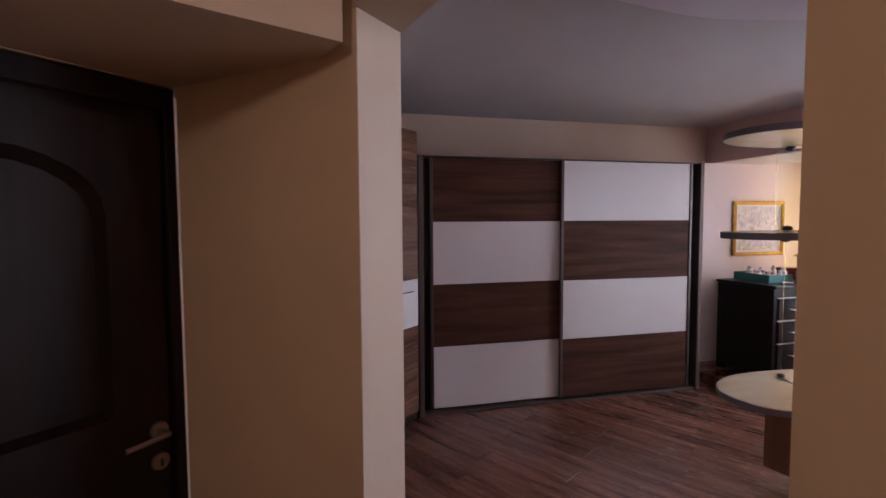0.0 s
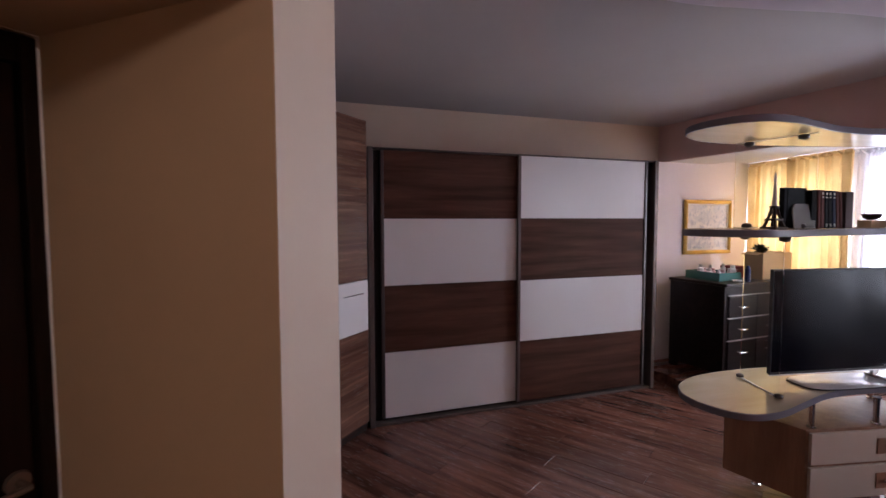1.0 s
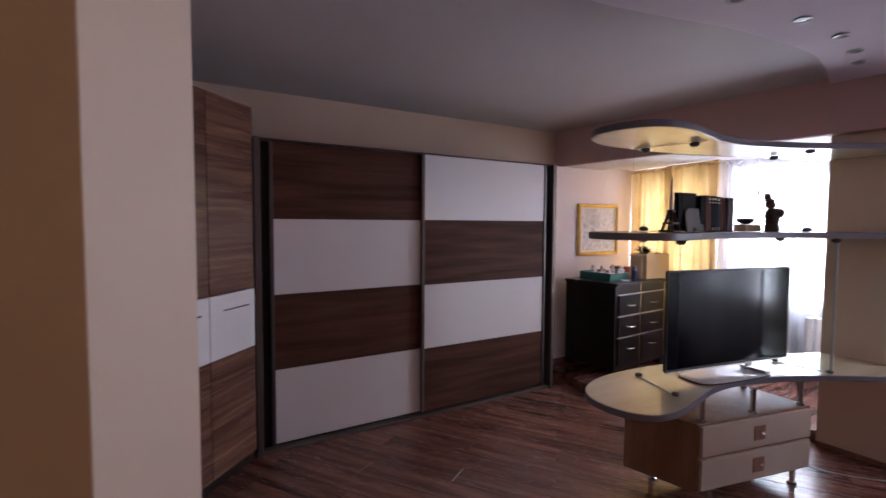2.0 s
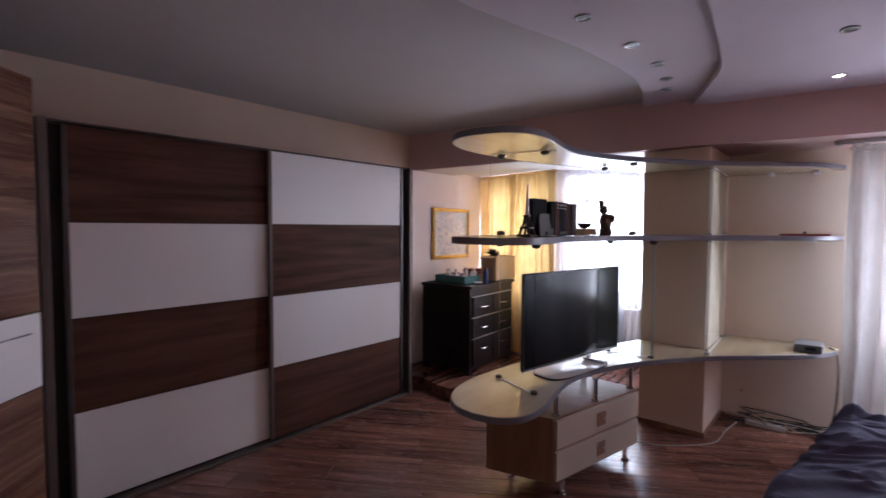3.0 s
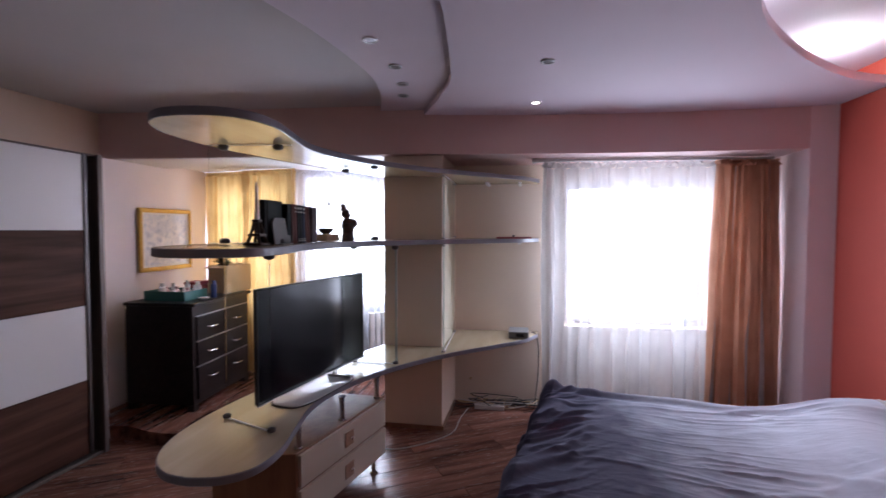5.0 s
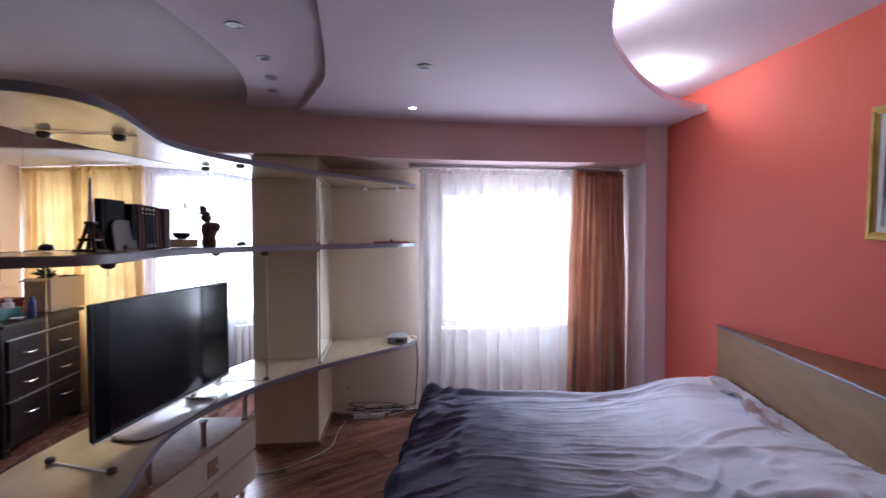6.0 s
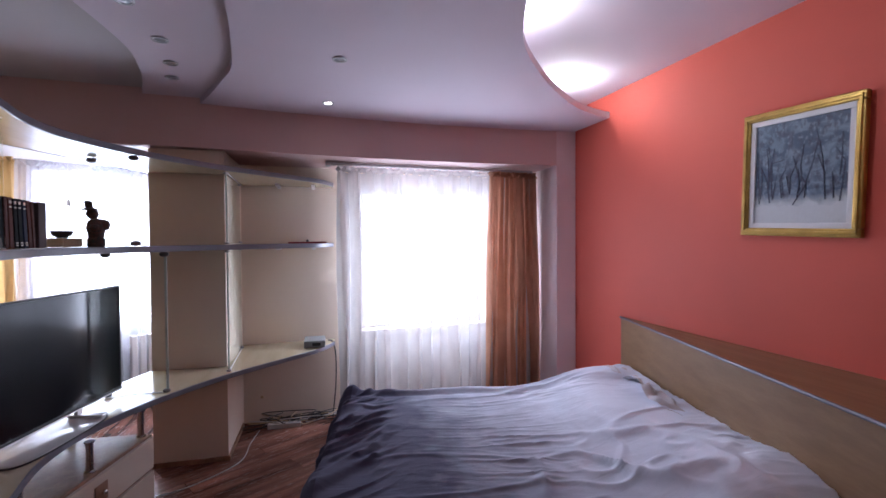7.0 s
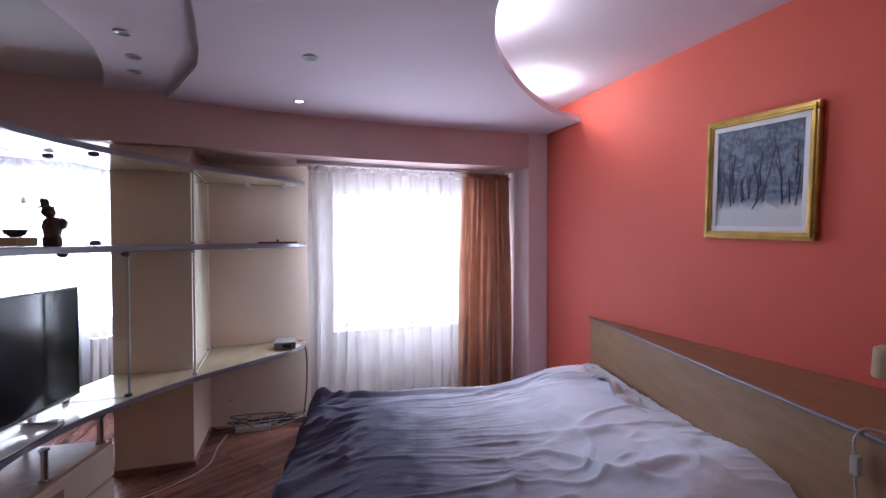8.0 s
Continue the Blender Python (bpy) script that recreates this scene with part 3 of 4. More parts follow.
for a, b, mm in ((-0.345, -0.302, "stile"), (2.472, 2.512, "stile")):
    part("side_profile", box(a, b, 4.235, 4.80, 0.0, 2.262, 0.003), mm, ward, "dark side profile")
ROWS_Z = [0.04 + i * 0.5525 for i in range(5)]
for k, (a, b, y) in enumerate(((-0.228, 1.03, 4.300), (0.995, 2.395, 4.268))):
    door = part("door", box(a, b, y + 0.012, y + 0.026, 0.04, 2.25), "dark_metal", ward, "sliding door in four bands")
    part("stile", box(a - 0.006, a + 0.022, y - 0.012, y + 0.011, 0.04, 2.25, 0.003), "stile" if k else "dark_metal", door)
    part("stile", box(b - 0.022, b + 0.006, y - 0.012, y + 0.011, 0.04, 2.25, 0.003), "dark_metal" if k else "stile", door)
    for i in range(4):
        part("panel", box(a + 0.023, b - 0.023, y - 0.002, y + 0.011, ROWS_Z[i] + 0.002, ROWS_Z[i + 1] - 0.002, 0.0015), "walnut" if (i + k) % 2 else "gloss_white", door, "dark walnut band" if (i + k) % 2 else "white lacquered band")

# ---------------- corner cabinet ----------------
CP, CQ = (-1.28, 3.30), (-0.352, 4.228)
cab = thing("corner_cabinet", (-0.95, 4.0, 0), "tall corner cabinet of streaked walnut with white flaps", "cabinet")
part("body", prism([along(CP, CQ, 0, -0.022), along(CP, CQ, 1.312, -0.022), Vector((-0.37, 4.80)), Vector((-1.48, 4.80)), Vector((-1.48, 3.25))], 0.0, 2.45), "zebra", cab)
for u in (0.0, 0.437, 0.874):
    for z0, z1, mm, lab in ((0.07, 0.812, "zebra", "streaked walnut door"), (0.816, 1.215, "gloss_white", "white lacquered flap"), (1.219, 2.45, "zebra", "tall streaked walnut door")):
        d = part("door", slab(CP, CQ, u + 0.002, u + 0.435, -0.021, 0.0, z0, z1, 0.0015), mm, cab, lab)
        if mm == "gloss_white":
            part("handle", slab(CP, CQ, u + 0.10, u + 0.34, 0.016, 0.026, 1.115, 1.125, 0.002, slab(CP, CQ, u + 0.12, u + 0.13, 0.0, 0.018, 1.116, 1.124, 0, slab(CP, CQ, u + 0.31, u + 0.32, 0.0, 0.018, 1.116, 1.124))), "chrome", d, "slim chrome bar handle")
part("plinth", slab(CP, CQ, 0, 1.311, -0.06, -0.022, 0.0, 0.068), "black", cab)

# ---------------- entrance door ----------------
DP, DQ = (-1.5225, 1.8825), (-2.5, 0.9)
door1 = thing("door_1", (*along(DP, DQ, 0.43, 0.03), 0), "dark stained wooden entrance door, closed", "door", kind="structure")
part("leaf", slab(DP, DQ, 0.038, 0.785, 0.02, 0.06, 0.01, 2.03, 0.003), "door", door1)
for u0, u1 in ((0.002, 0.034), (0.79, 0.858)):
    part("door_frame", slab(DP, DQ, u0, u1, 0.0, 0.07, 0.0, 2.095, 0.004), "door", door1)
part("door_frame", slab(DP, DQ, 0.035, 0.789, 0.0, 0.07, 2.032, 2.095, 0.004), "door", door1)
arch = []
for k in range(13):
    a = math.pi * k / 12
    arch.append((0.44 + 0.25 * math.cos(a), 1.72 + 0.17 * math.sin(a)))
ring = [(0.69, 1.15)] + arch + [(0.19, 1.15)]
bm = bmesh.new()
vo = [bm.verts.new((*along(DP, DQ, u, 0.0195), z)) for u, z in ring]
vi = [bm.verts.new((*along(DP, DQ, 0.44 + (u - 0.44) * 0.84, 0.004), 1.5 + (z - 1.5) * 0.90)) for u, z in ring]
for i in range(len(vo)):
    j = (i + 1) % len(vo)
    bm.faces.new((vo[i], vo[j], vi[j], vi[i]))
bm.faces.new(vi)
part("raised_panel", bm, "door", door1, "arched raised panel")
part("raised_panel", slab(DP, DQ, 0.19, 0.69, 0.004, 0.0195, 0.15, 0.92, 0.010), "door", door1)
handle = part("door_handle", rod((*along(DP, DQ, 0.074, 0.02), 1.074), (*along(DP, DQ, 0.074, -0.035), 1.074), 0.009, 10), "handle_metal", door1, "brushed lever handle")
lever = tube([(*along(DP, DQ, 0.070, -0.033), 1.074), (*along(DP, DQ, 0.10, -0.036), 1.073), (*along(DP, DQ, 0.15, -0.035), 1.069), (*along(DP, DQ, 0.188, -0.030), 1.066)], 0.0085, 5, 8)
part("lever", lever, "handle_metal", handle, smooth=True)
for z in (1.074, 0.978):
    part("rosette", lathe_h(DP, DQ, 0.074, z, 0.027), "handle_metal", handle, smooth=True)
part("keyhole", slab(DP, DQ, 0.071, 0.077, 0.006, 0.011, 0.966, 0.986), "black", handle)
# base of the added hall lamp, never in view
hall_lamp = thing("hall_lamp", (-1.9, -0.35, 2.5), "added ceiling lamp base in the hall, out of view", "lamp")
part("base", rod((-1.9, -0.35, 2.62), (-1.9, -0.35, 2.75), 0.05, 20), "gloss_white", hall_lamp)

# ---------------- ceiling downlights ----------------


def downlight(x, y, z, lit=False):
    e = thing("downlight", (x, y, z), "lit recessed downlight in the ceiling" if lit else "unlit recessed chrome downlight", "downlight", "ceiling downlights")
    part("ring", lathe([(0.028, -0.001), (0.040, -0.001), (0.042, -0.004), (0.039, -0.007), (0.031, -0.007), (0.028, -0.003)], (x, y, z), 20), "ring", e, smooth=True)
    part("bulb", lathe([(0.027, -0.0005), (0.027, -0.003), (0.015, -0.0045)], (x, y, z), 16), "bulb_on" if lit else "bulb_off", e, smooth=True)
    return e


first = downlight(1.333, 1.951, MID_Z)
for x, y in ((1.83, 1.889), (2.238, 1.871), (2.58, 1.917), (2.849, 1.984)):
    copy_thing(first, Matrix.Translation((x, y, MID_Z)))
copy_thing(first, Matrix.Translation((2.188, 0.971, RIGHT_Z)))
downlight(3.052, 1.022, RIGHT_Z, True)

# ---------------- curved shelving wall ----------------
front = [(1.075, 2.40, 0), (1.11, 2.27, 0), (1.21, 2.18, 0), (1.38, 2.165, 0), (1.6, 2.21, 0), (1.85, 2.26, 0), (2.1, 2.255, 0), (2.4, 2.17, 0), (2.7, 2.02, 0), (3.1, 1.735, 0), (3.5, 1.34, 0), (3.75, 1.10, 0), (4.0, 0.975, 0)]
back_edge = [(3.335, 2.30, 0), (3.0, 2.42, 0), (2.6, 2.55, 0), (2.2, 2.67, 0), (1.8, 2.74, 0), (1.45, 2.74, 0), (1.22, 2.66, 0), (1.10, 2.53, 0), (1.075, 2.40, 0)]
f_pts = [p.xy for p in spline(front, 8)]
b_pts = [p.xy for p in spline(back_edge, 8)][:-1]
outline = f_pts + [Vector((back_x(0.97) - 0.004, 0.97)), Vector((back_x(1.775) - 0.004, 1.775)), Vector((3.335, 1.775))] + b_pts
unit = thing("shelving_unit", (2.4, 2.2, 0), "wavy birch desk and shelves with grey edges on glass", "shelving unit")


def shelf(name, z0, z1, label):
    s = part(name, prism(outline, z0 + 0.002, z1), "birch", unit, label)
    bm = bmesh.new()
    loop = [Vector((3.331, 2.30))] + b_pts[1:] + f_pts
    for a, b in zip(loop, loop[1:]):
        if (b - a).length < 1e-5:
            continue
        d = (b - a).normalized()
        n = Vector((d.y, -d.x))
        q = [bm.verts.new((*(a - n * 0.001), z0)), bm.verts.new((*(b - n * 0.001), z0)), bm.verts.new((*(b - n * 0.001), z1 + 0.002)), bm.verts.new((*(a - n * 0.001), z1 + 0.002))]
        w = [bm.verts.new((*(a + n * 0.004), z0 + 0.004)), bm.verts.new((*(b + n * 0.004), z0 + 0.004)), bm.verts.new((*(b + n * 0.004), z1 - 0.002)), bm.verts.new((*(a + n * 0.004), z1 - 0.002))]
        bm.faces.new(w)
        bm.faces.new((q[0], q[1], w[1], w[0]))
        bm.faces.new((w[3], w[2], q[2], q[3]))
    bmesh.ops.remove_doubles(bm, verts=bm.verts, dist=0.003)
    part("edge_band", bm, "edge", s, "grey rounded edge band", smooth=True)
    return s


shelf("desktop", 0.680, 0.715, "birch desktop")
shelf("middle_shelf", 1.592, 1.628, "birch shelf")
shelf("top_shelf", 2.148, 2.183, "birch canopy shelf")


TOP_U = 2.147


def glass_panel(p, q, z0, z1, bright, inset=(0.0, 1.0)):
    g = part("glass_panel", slab(p, q, 0, (Vector(q) - Vector(p)).length, -0.002, 0.002, z0, z1, 0.0005), "glass" if p[0] > 3 else "plate_glass", unit, "clear glass upright")
    g.visible_shadow = False
    w = (Vector(q) - Vector(p)).length
    for k in inset:
        c = along(p, q, w * k)
        for z, d in ((z0, 1), (z1, -1)):
            r = 0.018 if p[0] > 3 else 0.028 if z > 1 else 0.022
            knob = lathe([(r * 0.45, 0.0), (r * 0.86, 0.003), (r, r * 0.45), (r * 0.86, r * 0.85), (r * 0.4, r * 1.08)] if d > 0 else [(r * 0.4, -r * 1.08), (r * 0.86, -r * 0.85), (r, -r * 0.45), (r * 0.86, -0.003), (r * 0.45, 0.0)], (c.x, c.y, z), 14)
            part("clamp", knob, "ring" if p[0] > 3 else "dark_metal", unit, "satin round clamp" if p[0] > 3 else "dark round clamp", smooth=True)
    for a, b in ((-0.013 if 2 < p[0] < 3.1 else -0.0035, -0.0005),) if bright else ():
        part("glass_edge", slab(p, q, a, b, -0.005, 0.005, z0 + 0.02, z1 - 0.02), "glass_edge", g, "pale green polished edge")
    part("glass_channel", slab(p, q, 0, w, -0.005, 0.005, z0, z0 + 0.004), "gloss_white", unit)
    part("glass_channel", slab(p, q, 0, w, -0.005, 0.005, z1 - 0.004, z1), "gloss_white", unit)


glass_panel((1.524, 2.295), (1.644, 2.618), 0.718, 1.591, False)
glass_panel((1.735, 2.285), (1.665, 2.715), 1.631, TOP_U, False, (0.16, 0.82))
glass_panel((3.16, 1.735), (3.92, 1.765), 0.718, 1.591, True)
glass_panel((3.16, 1.735), (3.92, 1.765), 1.631, TOP_U, True)
glass_panel((2.768, 2.025), (2.760, 2.34), 0.718, 1.591, True)
glass_panel((2.565, 2.111), (2.705, 2.377), 1.631, TOP_U, False)
for y in (1.15, 1.45):
    part("wall_bracket", box(back_x(y) - 0.26, back_x(y) - 0.006, y - 0.015, y + 0.015, 2.128, TOP_U, 0.003), "gloss_white", unit)
    part("wall_bracket", box(back_x(y) - 0.26, back_x(y) - 0.006, y - 0.015, y + 0.015, 1.572, 1.591, 0.003), "gloss_white", unit)

# ---------------- drawer cabinet under the desk ----------------
KP, KQ = (1.70, 2.245), (2.61, 2.045)
KL = (Vector(KQ) - Vector(KP)).length
drawers = thing("drawer_cabinet", (2.15, 2.4, 0), "low brown cabinet with two cream drawers on steel legs", "cabinet")
part("carcass", prism([along(KP, KQ, 0, -0.02), along(KP, KQ, KL, -0.02), Vector((2.64, 2.50)), Vector((1.60, 2.68))], 0.12, 0.525, 0.003), "cab_side", drawers, "brown veneered carcass")
for z0, z1 in ((0.135, 0.315), (0.335, 0.510)):
    dr = part("drawer", slab(KP, KQ, 0.018, KL - 0.018, -0.02, 0.0, z0, z1, 0.002), "cab_front", drawers, "cream drawer front")
    zc = (z0 + z1) / 2
    pl = part("handle", slab(KP, KQ, KL / 2 - 0.045, KL / 2 + 0.045, 0.0, 0.005, zc - 0.045, zc + 0.045, 0.002), "cab_side", dr, "square brown pull plate")
    part("knob", ball((*along(KP, KQ, KL / 2 + 0.008, 0.014), zc), 0.012, None), "chrome", dr, smooth=True)
for u, o in ((0.14, -0.06), (KL - 0.08, -0.06), (0.04, -0.40), (KL - 0.1, -0.40)):
    x, y = along(KP, KQ, u, o)
    part("leg", lathe([(0.028, 0.0), (0.028, 0.008), (0.016, 0.014), (0.016, 0.105), (0.03, 0.112), (0.03, 0.12)], (x, y, 0), 14), "chrome", drawers, smooth=True)
for u, o in ((0.06, -0.05), (KL / 2, -0.05), (KL - 0.05, -0.05), (0.1, -0.4), (KL - 0.1, -0.4)):
    x, y = along(KP, KQ, u, o)
    part("post", lathe([(0.024, 0.0), (0.024, 0.005), (0.016, 0.01), (0.016, 0.145), (0.024, 0.148), (0.024, 0.1535)], (x, y, 0.526), 14), "chrome", drawers, "short steel post carrying the desktop", smooth=True)

# ---------------- television ----------------
TP, TQ = (1.674, 2.461), (2.738, 2.262)
TL = (Vector(TQ) - Vector(TP)).length
tv = thing("television", (2.26, 2.37, 0.717), "large flat black television on a glossy plate stand", "television")
part("case", slab(TP, TQ, 0.003, TL - 0.003, -0.024, -0.006, 0.778, 1.394, 0.006), "plastic", tv)
part("bezel", slab(TP, TQ, 0, TL, -0.006, 0.004, 0.776, 0.790, 0.002, slab(TP, TQ, 0, TL, -0.006, 0.004, 1.385, 1.394, 0.002, slab(TP, TQ, 0, 0.009, -0.006, 0.004, 0.79, 1.385, 0.002, slab(TP, TQ, TL - 0.009, TL, -0.006, 0.004, 0.79, 1.385, 0.002)))), "plastic", tv)
part("screen", slab(TP, TQ, 0.009, TL - 0.009, -0.006, 0.0, 0.790, 1.385), "screen", tv, "glossy black screen")
part("chin", slab(TP, TQ, 0.0, TL, -0.006, 0.008, 0.771, 0.7775, 0.002), "steel", tv, "thin silver strip")
bpts = []
for k in range(40):
    a = math.tau * k / 40
    u = 0.48 + 0.31 * math.copysign(abs(math.cos(a)) ** 0.5, math.cos(a))
    o = 0.02 + 0.12 * math.copysign(abs(math.sin(a)) ** 0.5, math.sin(a))
    bpts.append(along(TP, TQ, u, o))
plate = part("base_plate", prism(bpts, 0.7175, 0.7275, 0.002), "tv_base", tv, "glossy plate stand with the window's reflection painted white", smooth=True)
ctr = along(TP, TQ, 0.48, 0.02)
part("rim", prism([ctr + (p - ctr) * 1.035 for p in bpts], 0.7168, 0.7235), "plastic", plate, "dark rim")
part("neck", slab(TP, TQ, 0.715, 0.765, -0.06, 0.115, 0.728, 0.742, 0.005, slab(TP, TQ, 0.72, 0.76, -0.03, -0.008, 0.74, 0.80, 0.004)), "steel", tv, "brushed metal neck")

# ---------------- things on the shelf ----------------
SZ = 1.630


def shelf_box(name, x0, x1, y0, y1, h, material, label, category, base=SZ):
    ob = part(name, box(x0, x1, y0, y1, base, base + h, 0.003), material, None, label, category=category)
    return ob


TX, TY = 1.505, 2.345
tower = thing("tower_ornament", (TX, TY, SZ), "dark model of a slender lattice tower", "ornament")
for sx in (-1, 1):
    for sy in (-1, 1):
        foot = rod((TX + 0.034 * sx, TY + 0.034 * sy, SZ), (TX + 0.020 * sx, TY + 0.020 * sy, SZ + 0.05), 0.010, 6, 0.008)
        rod((TX + 0.020 * sx, TY + 0.020 * sy, SZ + 0.05), (TX + 0.009 * sx, TY + 0.009 * sy, SZ + 0.115), 0.008, 6, 0.006, foot)
        part("leg", foot, "bronze", tower)
for z, w in ((0.0, 0.046), (0.044, 0.032), (0.112, 0.018)):
    part("deck", box(TX - w, TX + w, TY - w, TY + w, SZ + z, SZ + z + 0.012, 0.003), "bronze", tower)
for a in range(4):
    m = Matrix.Translation((TX, TY, 0)) @ Matrix.Rotation(a * math.pi / 2, 4, "Z")
    part("brace", rod(m @ Vector((-0.018, -0.018, SZ + 0.056)), m @ Vector((0.010, -0.010, SZ + 0.110)), 0.003, 5), "bronze", tower)
part("spire", lathe([(0.013, 0), (0.011, 0.04), (0.0085, 0.09), (0.006, 0.13), (0.008, 0.135), (0.007, 0.148), (0.002, 0.18)], (TX, TY, SZ + 0.124), 10), "steel", tower, "silvery tapering spire", smooth=True)


def book(name, x, w, depth, h, material, label, lean=0.0, bars=2):
    y0 = 2.365 - 0.11 * (x - 1.6)
    e = thing(name, (x, y0, SZ), label, "book", "books on the shelf")
    m = Matrix.Translation((x, y0, SZ)) @ Matrix.Rotation(radians(lean), 4, "Y") @ Matrix.Translation((-x, -y0, -SZ))
    bm = box(x, x + 0.003, y0, y0 + depth, SZ, SZ + h, 0.001, None, m)
    box(x + w - 0.003, x + w, y0, y0 + depth, SZ, SZ + h, 0.001, bm, m)
    box(x, x + w, y0 - 0.004, y0 + 0.002, SZ, SZ + h, 0.002, bm, m)
    part("cover", bm, material, e)
    part("pages", box(x + 0.004, x + w - 0.004, y0 + 0.003, y0 + depth - 0.004, SZ + 0.004, SZ + h - 0.006, 0, None, m), "paper", e)
    rows = ((0.05, 0.075, 0.22), (0.10, 0.12, 0.22), (0.80, 0.83, 0.25), (0.88, 0.94, 0.25))[4 - bars:] if bars else ()
    for z0, z1, k in rows:
        part("spine_bar", box(x + w * k, x + w * (1 - k), y0 - 0.0055, y0 - 0.0035, SZ + h * z0, SZ + h * z1, 0, None, m), "paper", e, "pale title bar")
    return e


big = thing("boxed_album", (1.71, 2.38, SZ), "large black album box standing upright", "book")
part("case", box(1.607, 1.782, 2.366, 2.396, SZ, SZ + 0.226, 0.003), "book_dark", big)
part("sleeve", box(1.63, 1.775, 2.3635, 2.3665, SZ + 0.006, SZ + 0.218, 0.001), "book_dark", big)
# a grey printed disc sleeve with rounded upper corners leans on the album
prof = [(0.0, 0.0), (0.165, 0.0), (0.165, 0.137)] + [(0.045 - 0.045 * math.sin(a), 0.092 + 0.045 * math.cos(a)) for a in (0, 0.4, 0.8, 1.2, math.pi / 2)]
bm = bmesh.new()
lo = [bm.verts.new((1.65 + a, 2.334 + 0.14 * b, SZ + b)) for a, b in prof]
hi = [bm.verts.new((1.65 + a, 2.341 + 0.14 * b, SZ + b)) for a, b in prof]
bm.faces.new(lo)
bm.faces.new(hi[::-1])
for k in range(len(prof)):
    n = (k + 1) % len(prof)
    bm.faces.new((lo[k], hi[k], hi[n], lo[n]))
part("disc_sleeve", bm, "grey_disc", None, "grey disc sleeve leaning on the black album", category="disc sleeve")
x = 1.787
BOOKS = ((0.046, 0.214, "book_dark", 0, 0), (0.022, 0.216, "book_red", 2, 0), (0.026, 0.214, "book_red", 3, 2), (0.024, 0.212, "book_dark", 3, 4), (0.026, 0.212, "book_dark", 4, 4), (0.026, 0.210, "book_blue", 4, 4), (0.024, 0.208, "book_red", 5, 0), (0.018, 0.205, "book_red", 5, 0), (0.062, 0.207, "book_grey", 0, 0))
for w, h, mm, lean, bars in BOOKS:
    if mm == "book_grey":
        x += 0.012
    book("book", x, w, 0.10, h, mm, {"book_dark": "black hardback book standing upright", "book_blue": "navy hardback book standing upright", "book_red": "maroon hardback book standing upright", "book_grey": "thick grey-brown book standing upright"}[mm], -lean, bars)
    x += w + 0.002
shelf_box("small_box", 2.345, 2.55, 2.365, 2.44, 0.046, "card", "small brown box on the shelf", "box")
part("bowl", lathe([(0.024, 0), (0.026, 0.005), (0.042, 0.014), (0.052, 0.038), (0.048, 0.038), (0.026, 0.010)], (2.415, 2.402, SZ + 0.047), 18), "bronze", None, "dark bowl on a small brown box", smooth=True, category="bowl")
fx, fy = 2.525, 2.290
fig = lathe([(0.040, 0), (0.043, 0.010), (0.043, 0.04), (0.036, 0.05), (0.040, 0.07), (0.046, 0.10), (0.040, 0.135), (0.024, 0.150)], (fx, fy, SZ), 14)
ball((fx - 0.004, fy + 0.012, SZ + 0.180), 0.032, fig)
ball((fx + 0.010, fy - 0.034, SZ + 0.118), 0.032, fig)
ball((fx - 0.030, fy - 0.004, SZ + 0.100), 0.026, fig)
lathe([(0.040, 0), (0.042, 0.006), (0.022, 0.012), (0.018, 0.045), (0.010, 0.052)], (fx - 0.006, fy + 0.022, SZ + 0.200), 12, fig)
for w in fig.verts:
    w.co += 0.006 * noise.noise_vector(w.co * 38)
    w.co.y += 0.10 * max(0, w.co.z - SZ - 0.15)
part("figurine", fig, "figure", None, "dark painted clay figurine with a hat", smooth=True, category="figurine")
tray = thing("red_tray", (3.80, 1.2, SZ), "flat red tray with a small knob", "tray")
part("plate", box(3.62, 3.95, 1.04, 1.35, SZ, SZ + 0.014, 0.005), "maroon", tray)
part("knob", ball((3.76, 1.2, SZ + 0.022), 0.012), "dark_metal", tray, smooth=True)
rx = thing("receiver_box", (3.86, 1.14, 0.717), "small silver-grey receiver box on the desk", "receiver")
part("case", box(3.74, 3.97, 1.06, 1.24, 0.722, 0.782, 0.008), "grey_box", rx)
part("display", box(3.733, 3.741, 1.10, 1.17, 0.738, 0.766, 0.002), "plastic", rx, "dark display")
for y in (1.09, 1.21):
    part("foot", box(3.77, 3.79, y - 0.01, y + 0.01, 0.717, 0.723), "plastic", rx)

# ---------------- chest of drawers in the bay ----------------
QP, QQ = (3.078, 3.925), (3.99, 3.98)
QL = (Vector(QQ) - Vector(QP)).length
chest = thing("chest_of_drawers", (3.55, 4.3, 0.1), "black-brown chest with six drawers and bow handles", "chest")
part("carcass", slab(QP, QQ, 0.0, QL, -0.66, -0.02, 0.155, 1.03, 0.004), "ebony", chest)
part("top", slab(QP, QQ, -0.015, QL + 0.015, -0.67, 0.012, 1.031, 1.06, 0.006), "ebony", chest)
for u in (0.0, QL - 0.07):
    for o in (-0.66, -0.09):
        part("foot", slab(QP, QQ, u, u + 0.07, o, o + 0.07, 0.101, 0.154, 0.004), "ebony", chest)
